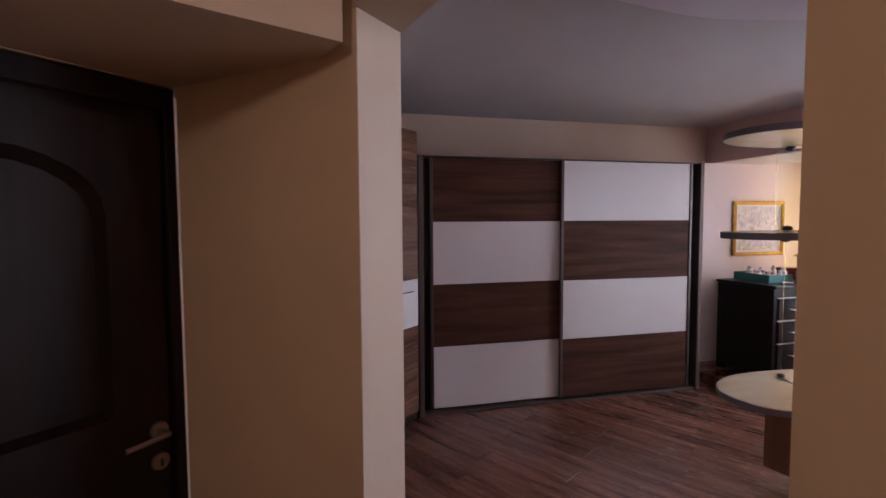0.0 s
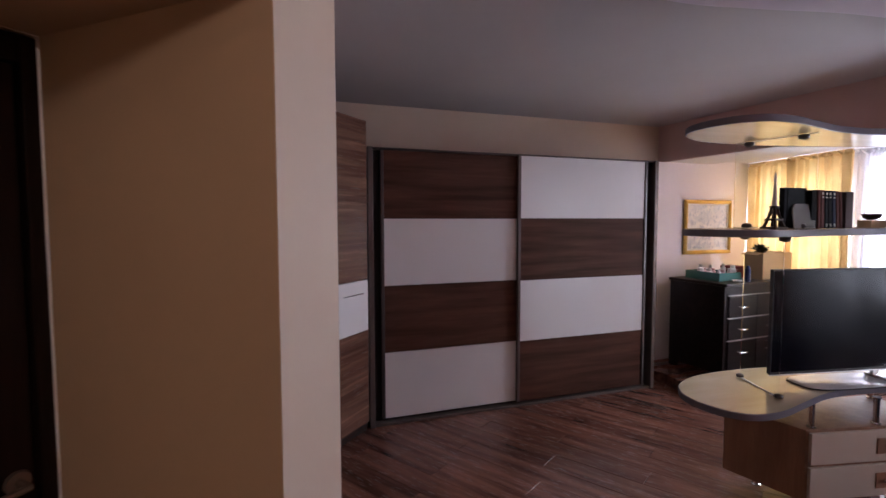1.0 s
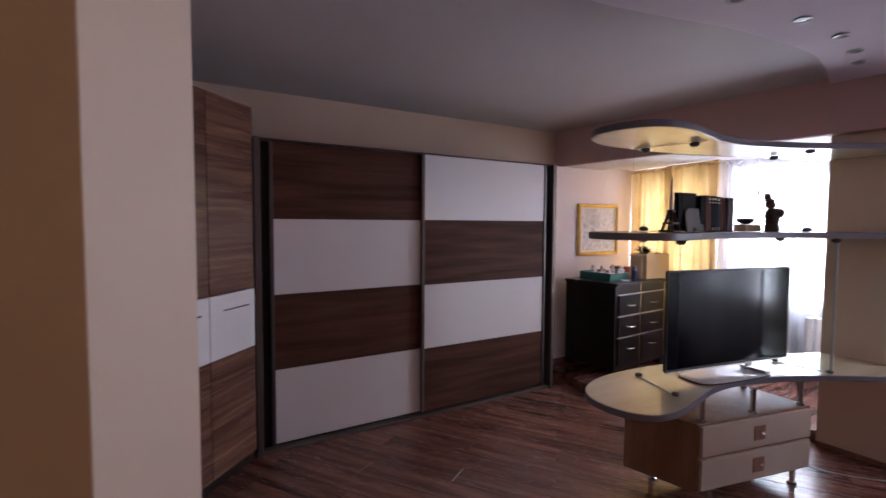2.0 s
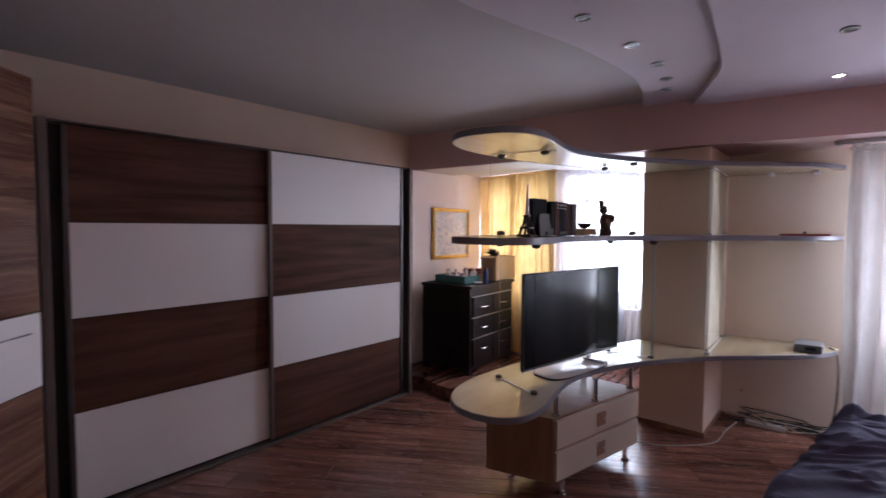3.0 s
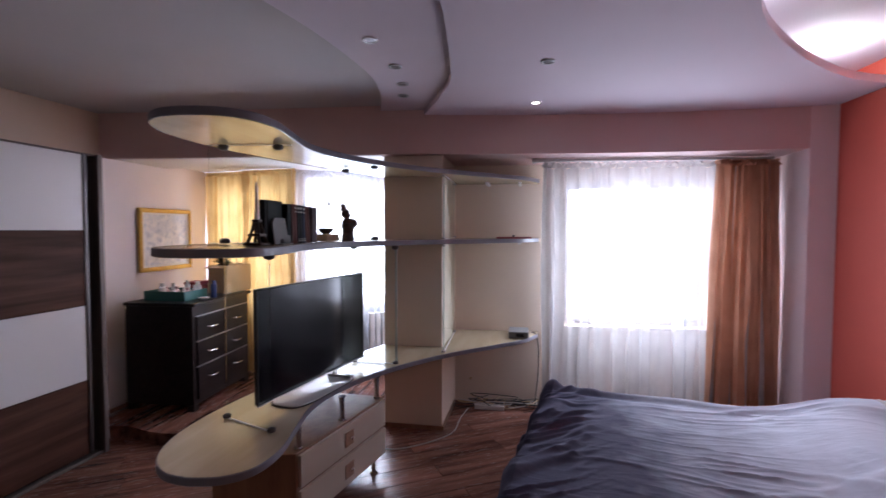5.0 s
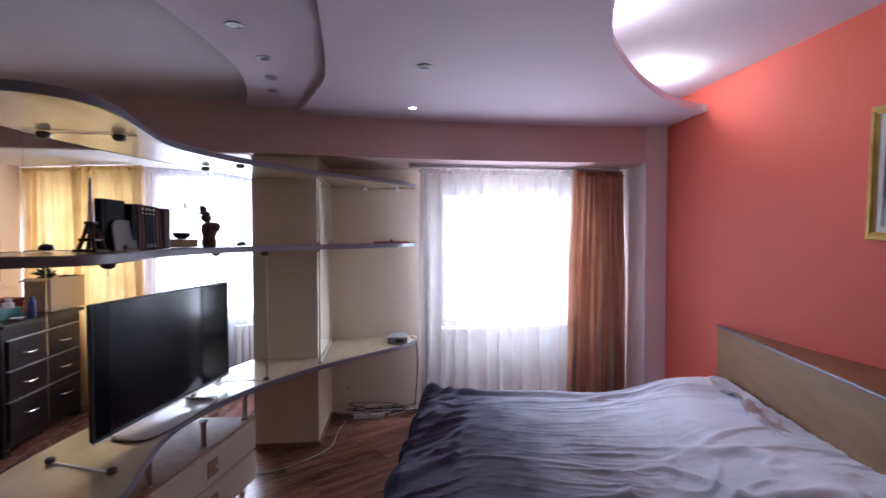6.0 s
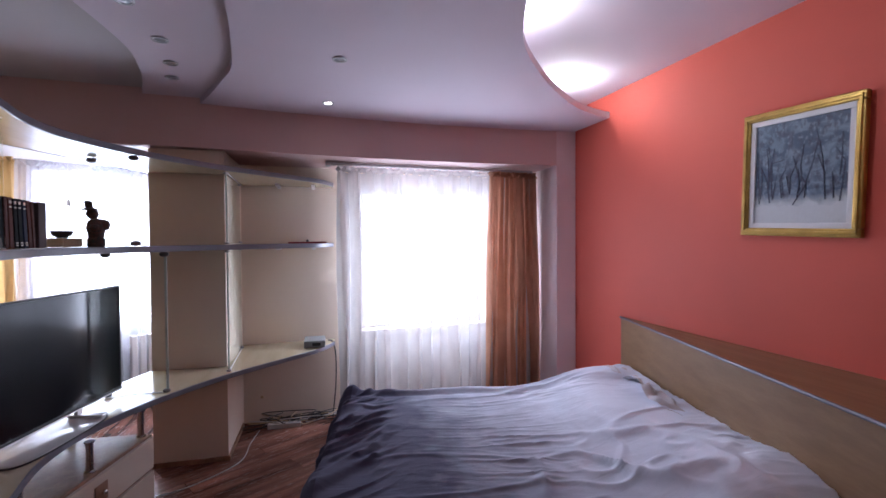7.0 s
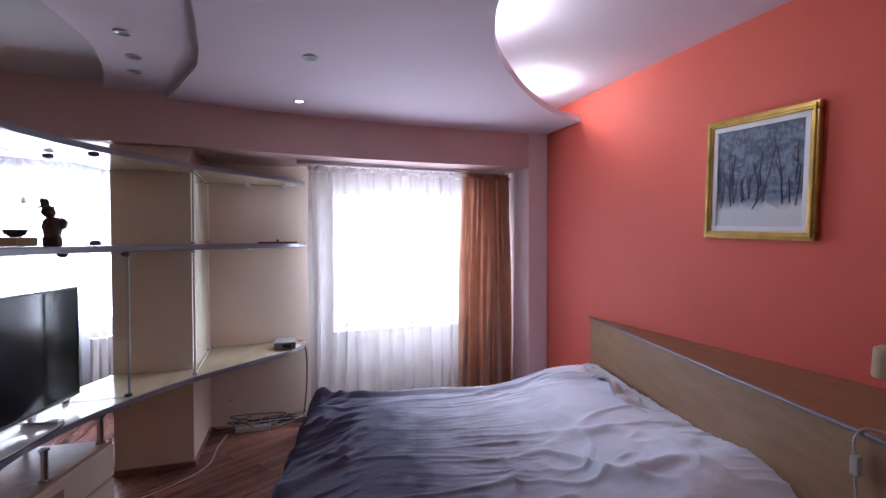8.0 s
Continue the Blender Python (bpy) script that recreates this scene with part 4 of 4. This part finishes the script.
for i, (z0, z1) in enumerate(((0.20, 0.483), (0.503, 0.708), (0.73, 0.933))):
    for u0, u1 in ((0.05, QL / 2 - 0.006), (QL / 2 + 0.006, QL - 0.05)):
        dr = part("drawer", slab(QP, QQ, u0, u1, -0.02, -0.002, z0, z1, 0.004), "ebony", chest)
        uc, zc = (u0 + u1) / 2, (0.375, 0.605, 0.828)[i]
        pts = [(*along(QP, QQ, uc - 0.06, -0.002), zc), (*along(QP, QQ, uc - 0.045, 0.022), zc - 0.004), (*along(QP, QQ, uc, 0.028), zc - 0.006), (*along(QP, QQ, uc + 0.045, 0.022), zc - 0.004), (*along(QP, QQ, uc + 0.06, -0.002), zc)]
        part("handle", tube(pts, 0.006), "chrome", dr, "bowed chrome handle", smooth=True)
    part("rail_strip", slab(QP, QQ, 0.04, QL - 0.04, -0.019, 0.0, z1 + 0.004, z1 + 0.010), "steel", chest, "thin pale strip")
CT = 1.061
tr = thing("teal_tray", (3.3, 4.3, CT), "teal plastic tray on the chest", "tray")
bm = box(3.16, 3.46, 4.08, 4.50, CT, CT + 0.008, 0.002)
for a, b, c, d in ((3.16, 3.17, 4.08, 4.50), (3.45, 3.46, 4.08, 4.50), (3.17, 3.45, 4.08, 4.09), (3.17, 3.45, 4.49, 4.50)):
    box(a, b, c, d, CT + 0.008, CT + 0.085, 0.002, bm)
part("shell", bm, "teal", tr)
rng = random.Random(4)
for i in range(11):
    x, y = 3.21 + 0.07 * (i % 4), 4.13 + 0.11 * (i // 4) + 0.02 * (i % 2)
    r, h = rng.uniform(0.022, 0.034), rng.uniform(0.09, 0.16)
    part("jar", lathe([(r, 0), (r, h * 0.7), (r * 0.6, h * 0.8), (r * 0.65, h * 0.82), (r * 0.65, h)], (x, y, CT + 0.009), 12), ("linen", "rose", "linen", "linen")[i % 4], None, "small cosmetics jar in the tray", smooth=True, category="jar")
jb = thing("jewel_box", (3.62, 4.32, CT), "dark red jewellery box on the chest", "box")
part("case", box(3.55, 3.72, 4.26, 4.40, CT, CT + 0.095, 0.005), "maroon", jb)
part("lid", box(3.545, 3.725, 4.255, 4.405, CT + 0.096, CT + 0.13, 0.008), "maroon", jb)
part("spray_can", lathe([(0.026, 0), (0.026, 0.125), (0.016, 0.135), (0.016, 0.16)], (3.46, 4.01, CT), 14), "blue", None, "slim blue spray can on the chest", smooth=True, category="can")
part("dish", lathe([(0.03, 0), (0.05, 0.018), (0.046, 0.018), (0.028, 0.006)], (3.33, 4.02, CT), 14), "linen", None, "small white dish on the chest", smooth=True, category="dish")
crate = thing("cardboard_box", (3.93, 4.15, CT), "open cardboard box beside the curtain", "box")
for a, b, c, d in ((3.72, 4.14, 4.05, 4.056), (3.72, 4.14, 4.254, 4.26), (3.72, 3.726, 4.056, 4.254), (4.134, 4.14, 4.056, 4.254)):
    part("wall", box(a, b, c, d, CT, CT + 0.28, 0.001), "card", crate)
part("bottom", box(3.726, 4.134, 4.056, 4.254, CT, CT + 0.20), "card", crate)
part("flap", box(-0.07, 0.0, 4.06, 4.25, -0.003, 0.003, 0.001, None, Matrix.Translation((3.72, 0, CT + 0.28)) @ Matrix.Rotation(radians(-18), 4, "Y")), "card", crate, "bent cardboard flap")
pot = thing("pot_plant", (3.80, 4.15, CT + 0.201), "small dark-leaved pot plant", "plant")
part("pot", lathe([(0.04, 0), (0.055, 0.09), (0.05, 0.09), (0.045, 0.08)], (3.80, 4.15, CT + 0.201), 14), "bronze", pot, smooth=True)
bm = bmesh.new()
for i in range(60):
    a, t = rng.uniform(0, math.tau), rng.uniform(0.15, 1.3)
    c = Vector((3.80, 4.15, CT + 0.285))
    d = Vector((math.cos(a) * t, math.sin(a) * t, rng.uniform(0.3, 1.0))).normalized() * rng.uniform(0.07, 0.14)
    e = d.cross(Vector((0, 0, 1))).normalized() * 0.014
    v = [bm.verts.new(p) for p in (c, c + d * 0.5 + e, c + d - Vector((0, 0, 0.02)), c + d * 0.5 - e)]
    bm.faces.new(v)
part("leaves", bm, "leaf", pot, kind="stuff")
rad = thing("radiator", (4.6, 2.7, 0.2), "white panel radiator under the bay window", "radiator")
RP, RQ = (4.86, 2.34), (4.40, 3.00)
for i in range(9):
    part("rib", slab(RP, RQ, 0.07 * i, 0.07 * i + 0.055, -0.09, -0.02, 0.20, 0.78, 0.012), "gloss_white", rad)
part("pipe", rod((*along(RP, RQ, 0.02, -0.055), 0.10), (*along(RP, RQ, 0.02, -0.055), 0.22), 0.012), "gloss_white", rad)
bagp = part("red_bag", box(4.05, 4.17, 3.72, 3.90, 0.101, 0.36, 0.03), "maroon", None, "dark red bag standing on the platform", category="bag")
cord = thing("blind_cord", (4.30, 3.207, 1.965), "thin blind pull cord with a toggle", "cord")
part("string", rod((4.30, 3.207, 2.02), (4.30, 3.207, 2.361), 0.0025, 6), "cable", cord)
part("toggle", lathe([(0.012, 0), (0.018, 0.01), (0.014, 0.055)], (4.30, 3.207, 1.965), 10), "cable", cord, smooth=True)

# ---------------- pictures ----------------


def picture(name, p, q, z0, z1, rail_w, art, label, liner=0.0):
    """A framed picture on the line p-q, its face to the right of that line."""
    w = (Vector(q) - Vector(p)).length
    e = thing(name, (*along(p, q, w / 2), z0), label, "picture")
    for u0, u1, a, b in ((0, w, z1 - rail_w, z1), (0, w, z0, z0 + rail_w), (0, rail_w, z0 + rail_w, z1 - rail_w), (w - rail_w, w, z0 + rail_w, z1 - rail_w)):
        fr = part("frame_rail", slab(p, q, u0, u1, 0.004, 0.034, a, b, 0.006), "gold", e)
    g = rail_w * 0.32
    for u0, u1, a, b in ((g, w - g, z1 - rail_w + g, z1 - g), (g, w - g, z0 + g, z0 + rail_w - g), (g, rail_w - g, z0 + rail_w - g, z1 - rail_w + g), (w - rail_w + g, w - g, z0 + rail_w - g, z1 - rail_w + g)):
        part("moulding", slab(p, q, u0, u1, 0.033, 0.041, a, b, 0.003), "gold", e)
    if liner:
        a = rail_w
        bm = bmesh.new()
        for u0, u1, c, d in ((a, w - a, z1 - a - liner, z1 - a), (a, w - a, z0 + a, z0 + a + liner), (a, a + liner, z0 + a + liner, z1 - a - liner), (w - a - liner, w - a, z0 + a + liner, z1 - a - liner)):
            slab(p, q, u0, u1, 0.004, 0.024, c, d, 0.002, bm)
        part("liner", bm, "linen", e, "white inner liner")
    a = rail_w + liner
    part("canvas", slab(p, q, a, w - a, 0.004, 0.016, z0 + a, z1 - a), art, e)
    return e


PR0, PR1 = Vector((1.722, red_y(1.722))), Vector((1.108, red_y(1.108)))
winter = picture("framed_painting", PR0, PR1, 1.659, 2.326, 0.042, "snow_art", "winter woodland oil painting in a gilded frame, hung slightly askew", 0.028)
winter.rotation_euler = (0, radians(-1.9), 0)
# bare trunks and branches in thick dark paint: (across, up) shares of the canvas
TRUNKS = (
    ((0.05, 0.19), (0.03, 0.45), (0.02, 0.75)), ((0.18, 0.20), (0.14, 0.42), (0.05, 0.60)), ((0.15, 0.38), (0.18, 0.60), (0.34, 0.63)),
    ((0.45, 0.17), (0.57, 0.34), (0.65, 0.57), (0.70, 0.80), (0.66, 0.94)), ((0.79, 0.21), (0.76, 0.55), (0.71, 0.78)),
    ((0.87, 0.22), (0.85, 0.46)), ((0.93, 0.19), (0.97, 0.50)), ((0.34, 0.27), (0.31, 0.46)), ((0.41, 0.28), (0.37, 0.46)), ((0.52, 0.30), (0.50, 0.52)))
rng = random.Random(21)
for _ in range(14):
    a, b = rng.uniform(0.04, 0.95), rng.uniform(0.22, 0.45)
    TRUNKS += (((a, b), (a + rng.uniform(-0.03, 0.03), b + rng.uniform(0.10, 0.2)), (a + rng.uniform(-0.08, 0.08), b + rng.uniform(0.22, 0.45))),)
canvas = [c for c in winter.children if c.name.startswith("canvas")][0]
for line in TRUNKS:
    bm = bmesh.new()
    cw = (PR1 - PR0).length - 0.148
    pts = [(0.074 + cw * a, 1.733 + 0.519 * b) for a, b in line]
    for k, ((u0, z0), (u1, z1)) in enumerate(zip(pts, pts[1:])):
        r0 = 0.0030 - 0.0005 * k
        rod((*along(PR0, PR1, u0, 0.016), z0), (*along(PR0, PR1, u1, 0.016), z1), r0, 6, r0 - 0.0005, bm)
    part("brush_stroke", bm, "trunk_paint", canvas)
picture("framed_painting", (3.335, 4.726), (4.04, 4.726), 1.292, 1.913, 0.042, "pale_art", "pale landscape painting in a gilded frame", 0.02)

# ---------------- bed ----------------
BED_O, BED_A = Vector((2.60, -1.075)), radians(10.5)
BW, BL = 1.95, 1.98
bu, bv = Vector((-math.cos(BED_A), math.sin(BED_A))), Vector((math.sin(BED_A), math.cos(BED_A)))


def bed_pt(u, v, z):
    """u across from the window side, v from the head to the foot."""
    p = BED_O + bu * u + bv * v
    return Vector((p.x, p.y, z))


def bed_box(u0, u1, v0, v1, z0, z1, bev=0.0):
    m = Matrix(((bu.x, bv.x, 0, BED_O.x), (bu.y, bv.y, 0, BED_O.y), (0, 0, 1, 0), (0, 0, 0, 1)))
    return box(u0, u1, v0, v1, z0, z1, bev, None, m)


bed = thing("bed", bed_pt(0.9, 1.0, 0), "double bed with a light brown headboard", "bed")
part("base", bed_box(0.04, BW - 0.04, -0.05, BL - 0.04, 0.06, 0.30, 0.01), "oak", bed)
part("mattress", bed_box(0.03, BW - 0.03, -0.05, BL - 0.03, 0.30, 0.50, 0.04), "grey_sheet", bed, "mattress in a mauve-grey fitted sheet")
for u in (0.1, BW - 0.1):
    for v in (0.1, BL - 0.15):
        part("leg", bed_box(u - 0.03, u + 0.03, v - 0.03, v + 0.03, 0.0, 0.06), "oak", bed)
# the headboard is a wedge: its front leaves the wall at an angle, its flat top widens to the other end
HA = radians(12.9)
hd = Vector((-math.cos(HA), math.sin(HA)))
HB, HZ = 2.50, 1.022


def head_pt(u):
    return Vector((2.815, -1.238)) + hd * u


bm = bmesh.new()
prof = []
for u in (0.0, HB):
    f = head_pt(u)
    wy = red_y(f.x) + 0.003
    prof.append([bm.verts.new((f.x, f.y, 0.02)), bm.verts.new((f.x, f.y, HZ)), bm.verts.new((f.x, wy, HZ + 0.004)), bm.verts.new((f.x, wy, 0.02))])
for i in range(4):
    j = (i + 1) % 4
    bm.faces.new((prof[0][i], prof[0][j], prof[1][j], prof[1][i]))
bm.faces.new(prof[0])
bm.faces.new(prof[1][::-1])
head = part("headboard", bm, "oak", bed, "light brown veneered headboard")
f0, f1 = head_pt(0.0), head_pt(HB)
part("edge_band", rod((f0.x, f0.y + 0.006, HZ + 0.001), (f1.x, f1.y + 0.006, HZ + 0.001), 0.009, 8), "edge", head, "blue-grey edge strip")
for u in (0.12, 0.98):
    bm = bmesh.new()
    bmesh.ops.create_cube(bm, size=1)
    bmesh.ops.subdivide_edges(bm, edges=bm.edges[:], cuts=7, use_grid_fill=True)
    for w in bm.verts:
        x, y, z = w.co * 2
        k = (1 - 0.75 * abs(x) ** 4) * (1 - 0.75 * abs(y) ** 4)
        w.co = bed_pt(u + 0.36 + 0.35 * x * (1 - 0.04 * abs(y)), 0.21 + 0.22 * y, 0.575 + 0.07 * z * k)
    part("pillow", bm, "sheet", None, "white pillow under the blanket", smooth=True, category="pillow")


def crease(n, width):
    return math.exp(-(n / width) ** 2)


def blanket_z(u, v):
    head = 1 if v < 0.28 else math.exp(-((v - 0.28) / 0.30) ** 2)
    z = 0.560 + 0.115 * head / (1 + math.exp((u - 1.84) / 0.04))
    z += 0.045 * math.exp(-((u - 1.55) / 0.30) ** 2) * math.exp(-((v - 0.05) / 0.35) ** 2)
    z += 0.045 * math.exp(-((u - 0.12) / 0.16) ** 2) * math.exp(-((v - 0.12) / 0.2) ** 2)
    z += 0.012 * noise.noise(Vector((u * 2.2, v * 2.2, 1.0)))
    # creases that run from the pillows towards the foot, in patches with smooth cloth between
    w = u + 0.10 * noise.noise(Vector((u * 1.3, v * 1.6, 4.0))) + 0.06 * v
    patch = min(1.0, max(0.0, 0.5 + 1.6 * noise.noise(Vector((u * 1.5, v * 1.1, 31.0))))) / (1 + math.exp((v - 1.15) / 0.16))
    smooth = 0.45 + 0.55 / (1 + math.exp((v - 1.2) / 0.15))
    z += 0.010 * smooth * crease(noise.noise(Vector((w * 2.6, v * 0.6, 2.0))), 0.06)
    z += 0.012 * patch * crease(noise.noise(Vector((w * 7.5, v * 1.5, 7.0))), 0.10)
    z += 0.0075 * patch * crease(noise.noise(Vector((w * 15.0, v * 2.6, 17.0))), 0.13)
    # the rim along the window side stands up a little, with a groove beside it
    rim = 1 / (1 + math.exp((0.45 - v) / 0.08))
    z += rim * (0.010 * math.exp(-((u - 0.02) / 0.03) ** 2) - 0.014 * math.exp(-((u - 0.10 - 0.02 * math.sin(3 * v)) / 0.04) ** 2))
    # deeper curved folds over the near pillow
    k = math.exp(-((u - 1.45) / 0.42) ** 2 - ((v - 0.50) / 0.45) ** 2)
    z += 0.034 * k * crease(noise.noise(Vector((u * 2.3 + v * 1.3, v * 2.2 - u * 0.9, 15.0))), 0.12)
    z += 0.014 * k * crease(noise.noise(Vector((u * 5.0 + v * 2.5, v * 4.5 - u * 2.0, 25.0))), 0.14)
    # slanting folds that run over the edge of the foot
    k = 1 / (1 + math.exp((1.72 - v) / 0.06))
    z += 0.030 * k * crease(noise.noise(Vector(((u - v) * 4.4, (u + v) * 0.8, 11.0))), 0.11)
    z += 0.018 * k * crease(noise.noise(Vector(((u - v) * 9.0, (u + v) * 1.4, 13.0))), 0.12)
    return z


bm = bmesh.new()
NU, NV = 340, 230
U0, U1, V0, V1 = -0.40, BW + 0.42, -0.07, BL + 0.42
grid = []
for i in range(NU + 1):
    row = []
    for j in range(NV + 1):
        s, t = U0 + (U1 - U0) * i / NU, V0 + (V1 - V0) * j / NV
        ou = max(0, -s - 0.0, s - BW)
        ov = max(0, t - BL)
        u, v = min(max(s, 0), BW), min(t, BL)
        z = blanket_z(u, v)
        over = math.hypot(ou, ov)
        if over > 0:
            r = 0.05
            a = v if ou > ov else u
            fold = 0.045 * crease(noise.noise(Vector(((a - BL - over) * 4.4, (a + over) * 0.8, 11.0))), 0.15) + 0.016 * math.sin(17 * a + 2.5 * noise.noise(Vector((u * 3, v * 3, 0)))) - 0.012
            out_ = min(over, r) * 0.8 + max(0, over - r) * 0.16 + fold * min(1, over / 0.12)
            down = max(0, over - 0.03) * 0.98 + 0.3 * min(over, 0.03)
            du = out_ * ou / over * (-1 if s < 0 else 1)
            dv = out_ * ov / over
            u, v, z = u + du, v + dv, z - down
        row.append(bm.verts.new(bed_pt(u, v, max(z, 0.13))))
    grid.append(row)
for a, b in zip(grid, grid[1:]):
    for j in range(NV):
        bm.faces.new((a[j], b[j], b[j + 1], a[j + 1]))
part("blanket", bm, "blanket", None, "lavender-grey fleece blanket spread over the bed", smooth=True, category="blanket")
# turned-back corner of the sheet beside the headboard
bm = bmesh.new()
grid = []
for i in range(61):
    row = []
    for j in range(15):
        a, b = i / 60, j / 14
        z = 0.735 - 0.04 * a + 0.022 * math.sin(9 * a + 3 * b) + 0.045 * noise.noise(Vector((a * 9, b * 4, 8)))
        row.append(bm.verts.new(bed_pt(0.0 + 0.95 * a, -0.06 + 0.17 * b + 0.03 * math.sin(11 * a) * b, z - 0.10 * (1 - b) ** 2 - 0.05 * math.exp(-(a / 0.08) ** 2))))
    grid.append(row)
for a, b in zip(grid, grid[1:]):
    for j in range(14):
        bm.faces.new((a[j], b[j], b[j + 1], a[j + 1]))
part("crumpled_sheet", bm, "sheet", None, "crumpled white sheet edge by the headboard", smooth=True, category="sheet")

# ---------------- cord and lamp by the headboard ----------------
lampd = thing("wall_lamp", (0.80, red_y(0.80) + 0.06, 1.09), "small cream wall lamp with a corded switch", "lamp")
part("shade", lathe([(0.046, 0), (0.052, 0.01), (0.046, 0.12), (0.03, 0.13)], (0.795, red_y(0.80) + 0.07, 1.092), 18), "shade", lampd, "cream shade", smooth=True)
part("arm", rod((0.795, red_y(0.80) + 0.002, 1.15), (0.795, red_y(0.80) + 0.03, 1.15), 0.010, 10), "chrome", lampd)
hy = head_pt(2.31)
part("cord", tube([(0.795, red_y(0.80) + 0.07, 1.10), (0.70, red_y(0.7) + 0.16, 1.035), (0.52, -0.96, 1.031), (hy.x - 0.07, hy.y - 0.06, 1.033), (hy.x - 0.01, hy.y + 0.004, 1.040), (hy.x + 0.012, hy.y + 0.022, 1.00), (hy.x + 0.008, hy.y + 0.026, 0.93), (hy.x + 0.004, hy.y + 0.028, 0.86), (hy.x - 0.01, hy.y + 0.03, 0.72)], 0.0045), "cable", lampd, "white cable", smooth=True)
part("switch", box(hy.x - 0.010, hy.x + 0.018, hy.y + 0.014, hy.y + 0.038, 0.885, 0.950, 0.005), "cable", lampd, "white inline switch")

# ---------------- cables on the floor ----------------
rng = random.Random(9)
for k in range(13):
    y0 = 1.70 - 0.06 * k
    pts = [(back_x(y0) - rng.uniform(0.03, 0.24), min(1.72, y0 + rng.uniform(-0.25, 0.25)), rng.uniform(0.012, 0.09)) for _ in range(7)]
    part("cable", tube(pts, 0.0045, 5, 5), ("cable", "plastic", "card", "plastic")[k % 4], None, "tangled cable lying on the floor by the wall", smooth=True, category="cable")
strip = thing("power_strip", (3.9, 1.45, 0), "white power strip lying among cables", "power strip")
part("case", box(3.86, 3.92, 1.28, 1.56, 0.0, 0.04, 0.006), "cable", strip)
for y in (1.33, 1.40, 1.47):
    part("socket", rod((3.89, y, 0.040), (3.89, y, 0.043), 0.018, 14), "paper", strip)
part("long_cable", tube([(3.85, 1.62, 0.01), (3.6, 1.66, 0.007), (3.25, 1.70, 0.007), (2.95, 2.0, 0.007), (2.9, 2.25, 0.007), (2.98, 2.33, 0.02)], 0.0038, 8), "cable", None, "long white cable across the floor", smooth=True, category="cable")
part("hanging_cable", tube([(3.98, 1.03, 0.735), (4.0, 0.985, 0.70), (3.995, 0.965, 0.55), (3.985, 0.97, 0.3), (3.96, 1.0, 0.02)], 0.006, 8), "plastic", None, "dark cable hanging from the desk", smooth=True, category="cable")
part("small_plug", box(4.052, 4.070, 1.61, 1.635, 0.22, 0.245, 0.004), "card", None, "small brown wall plug", category="plug")

# ---------------- floor planks ----------------
PLANK_TURN = radians(122.0)
PW, PLN = 0.192, 1.28
meshes = {}


def plank_mesh(length):
    if length not in meshes:
        me = bpy.data.meshes.new("plank")
        bm = box(0.0008, length - 0.0008, 0.0008, PW - 0.0008, -0.011, 0.0, 0.0)
        top = [e for e in bm.edges if e.verts[0].co.z > -0.001 and e.verts[1].co.z > -0.001]
        bmesh.ops.bevel(bm, geom=top, offset=0.0016, segments=1, affect="EDGES")
        bm.to_mesh(me)
        bm.free()
        me.materials.append(M["floor"])
        meshes[length] = me
    return meshes[length]


c, s = math.cos(PLANK_TURN), math.sin(PLANK_TURN)


def inside(x, y):
    """Within the walls of hall and room."""
    return -2.52 < x < 4.35 and red_y(x) < y < 4.83 and (x > -1.5 or y < 1.9) and (y > -1.18 or x > -0.5)


for r in range(-40, 60):
    for k in range(-8, 10):
        a, b = k * PLN + (r * 0.47 % 1) * PLN, r * PW
        ok = [i for i in range(17) if inside((a + i * PLN / 16) * c - (b + PW / 2) * s, (a + i * PLN / 16) * s + (b + PW / 2) * c)]
        if len(ok) < 2:
            continue
        a, length = a + ok[0] * PLN / 16, (ok[-1] - ok[0]) * PLN / 16
        pl = new("plank", plank_mesh(round(length, 3)))
        pl.parent = FLOOR
        pl.matrix_basis = Matrix.Translation((a * c - b * s, a * s + b * c, 0)) @ Matrix.Rotation(PLANK_TURN, 4, "Z")
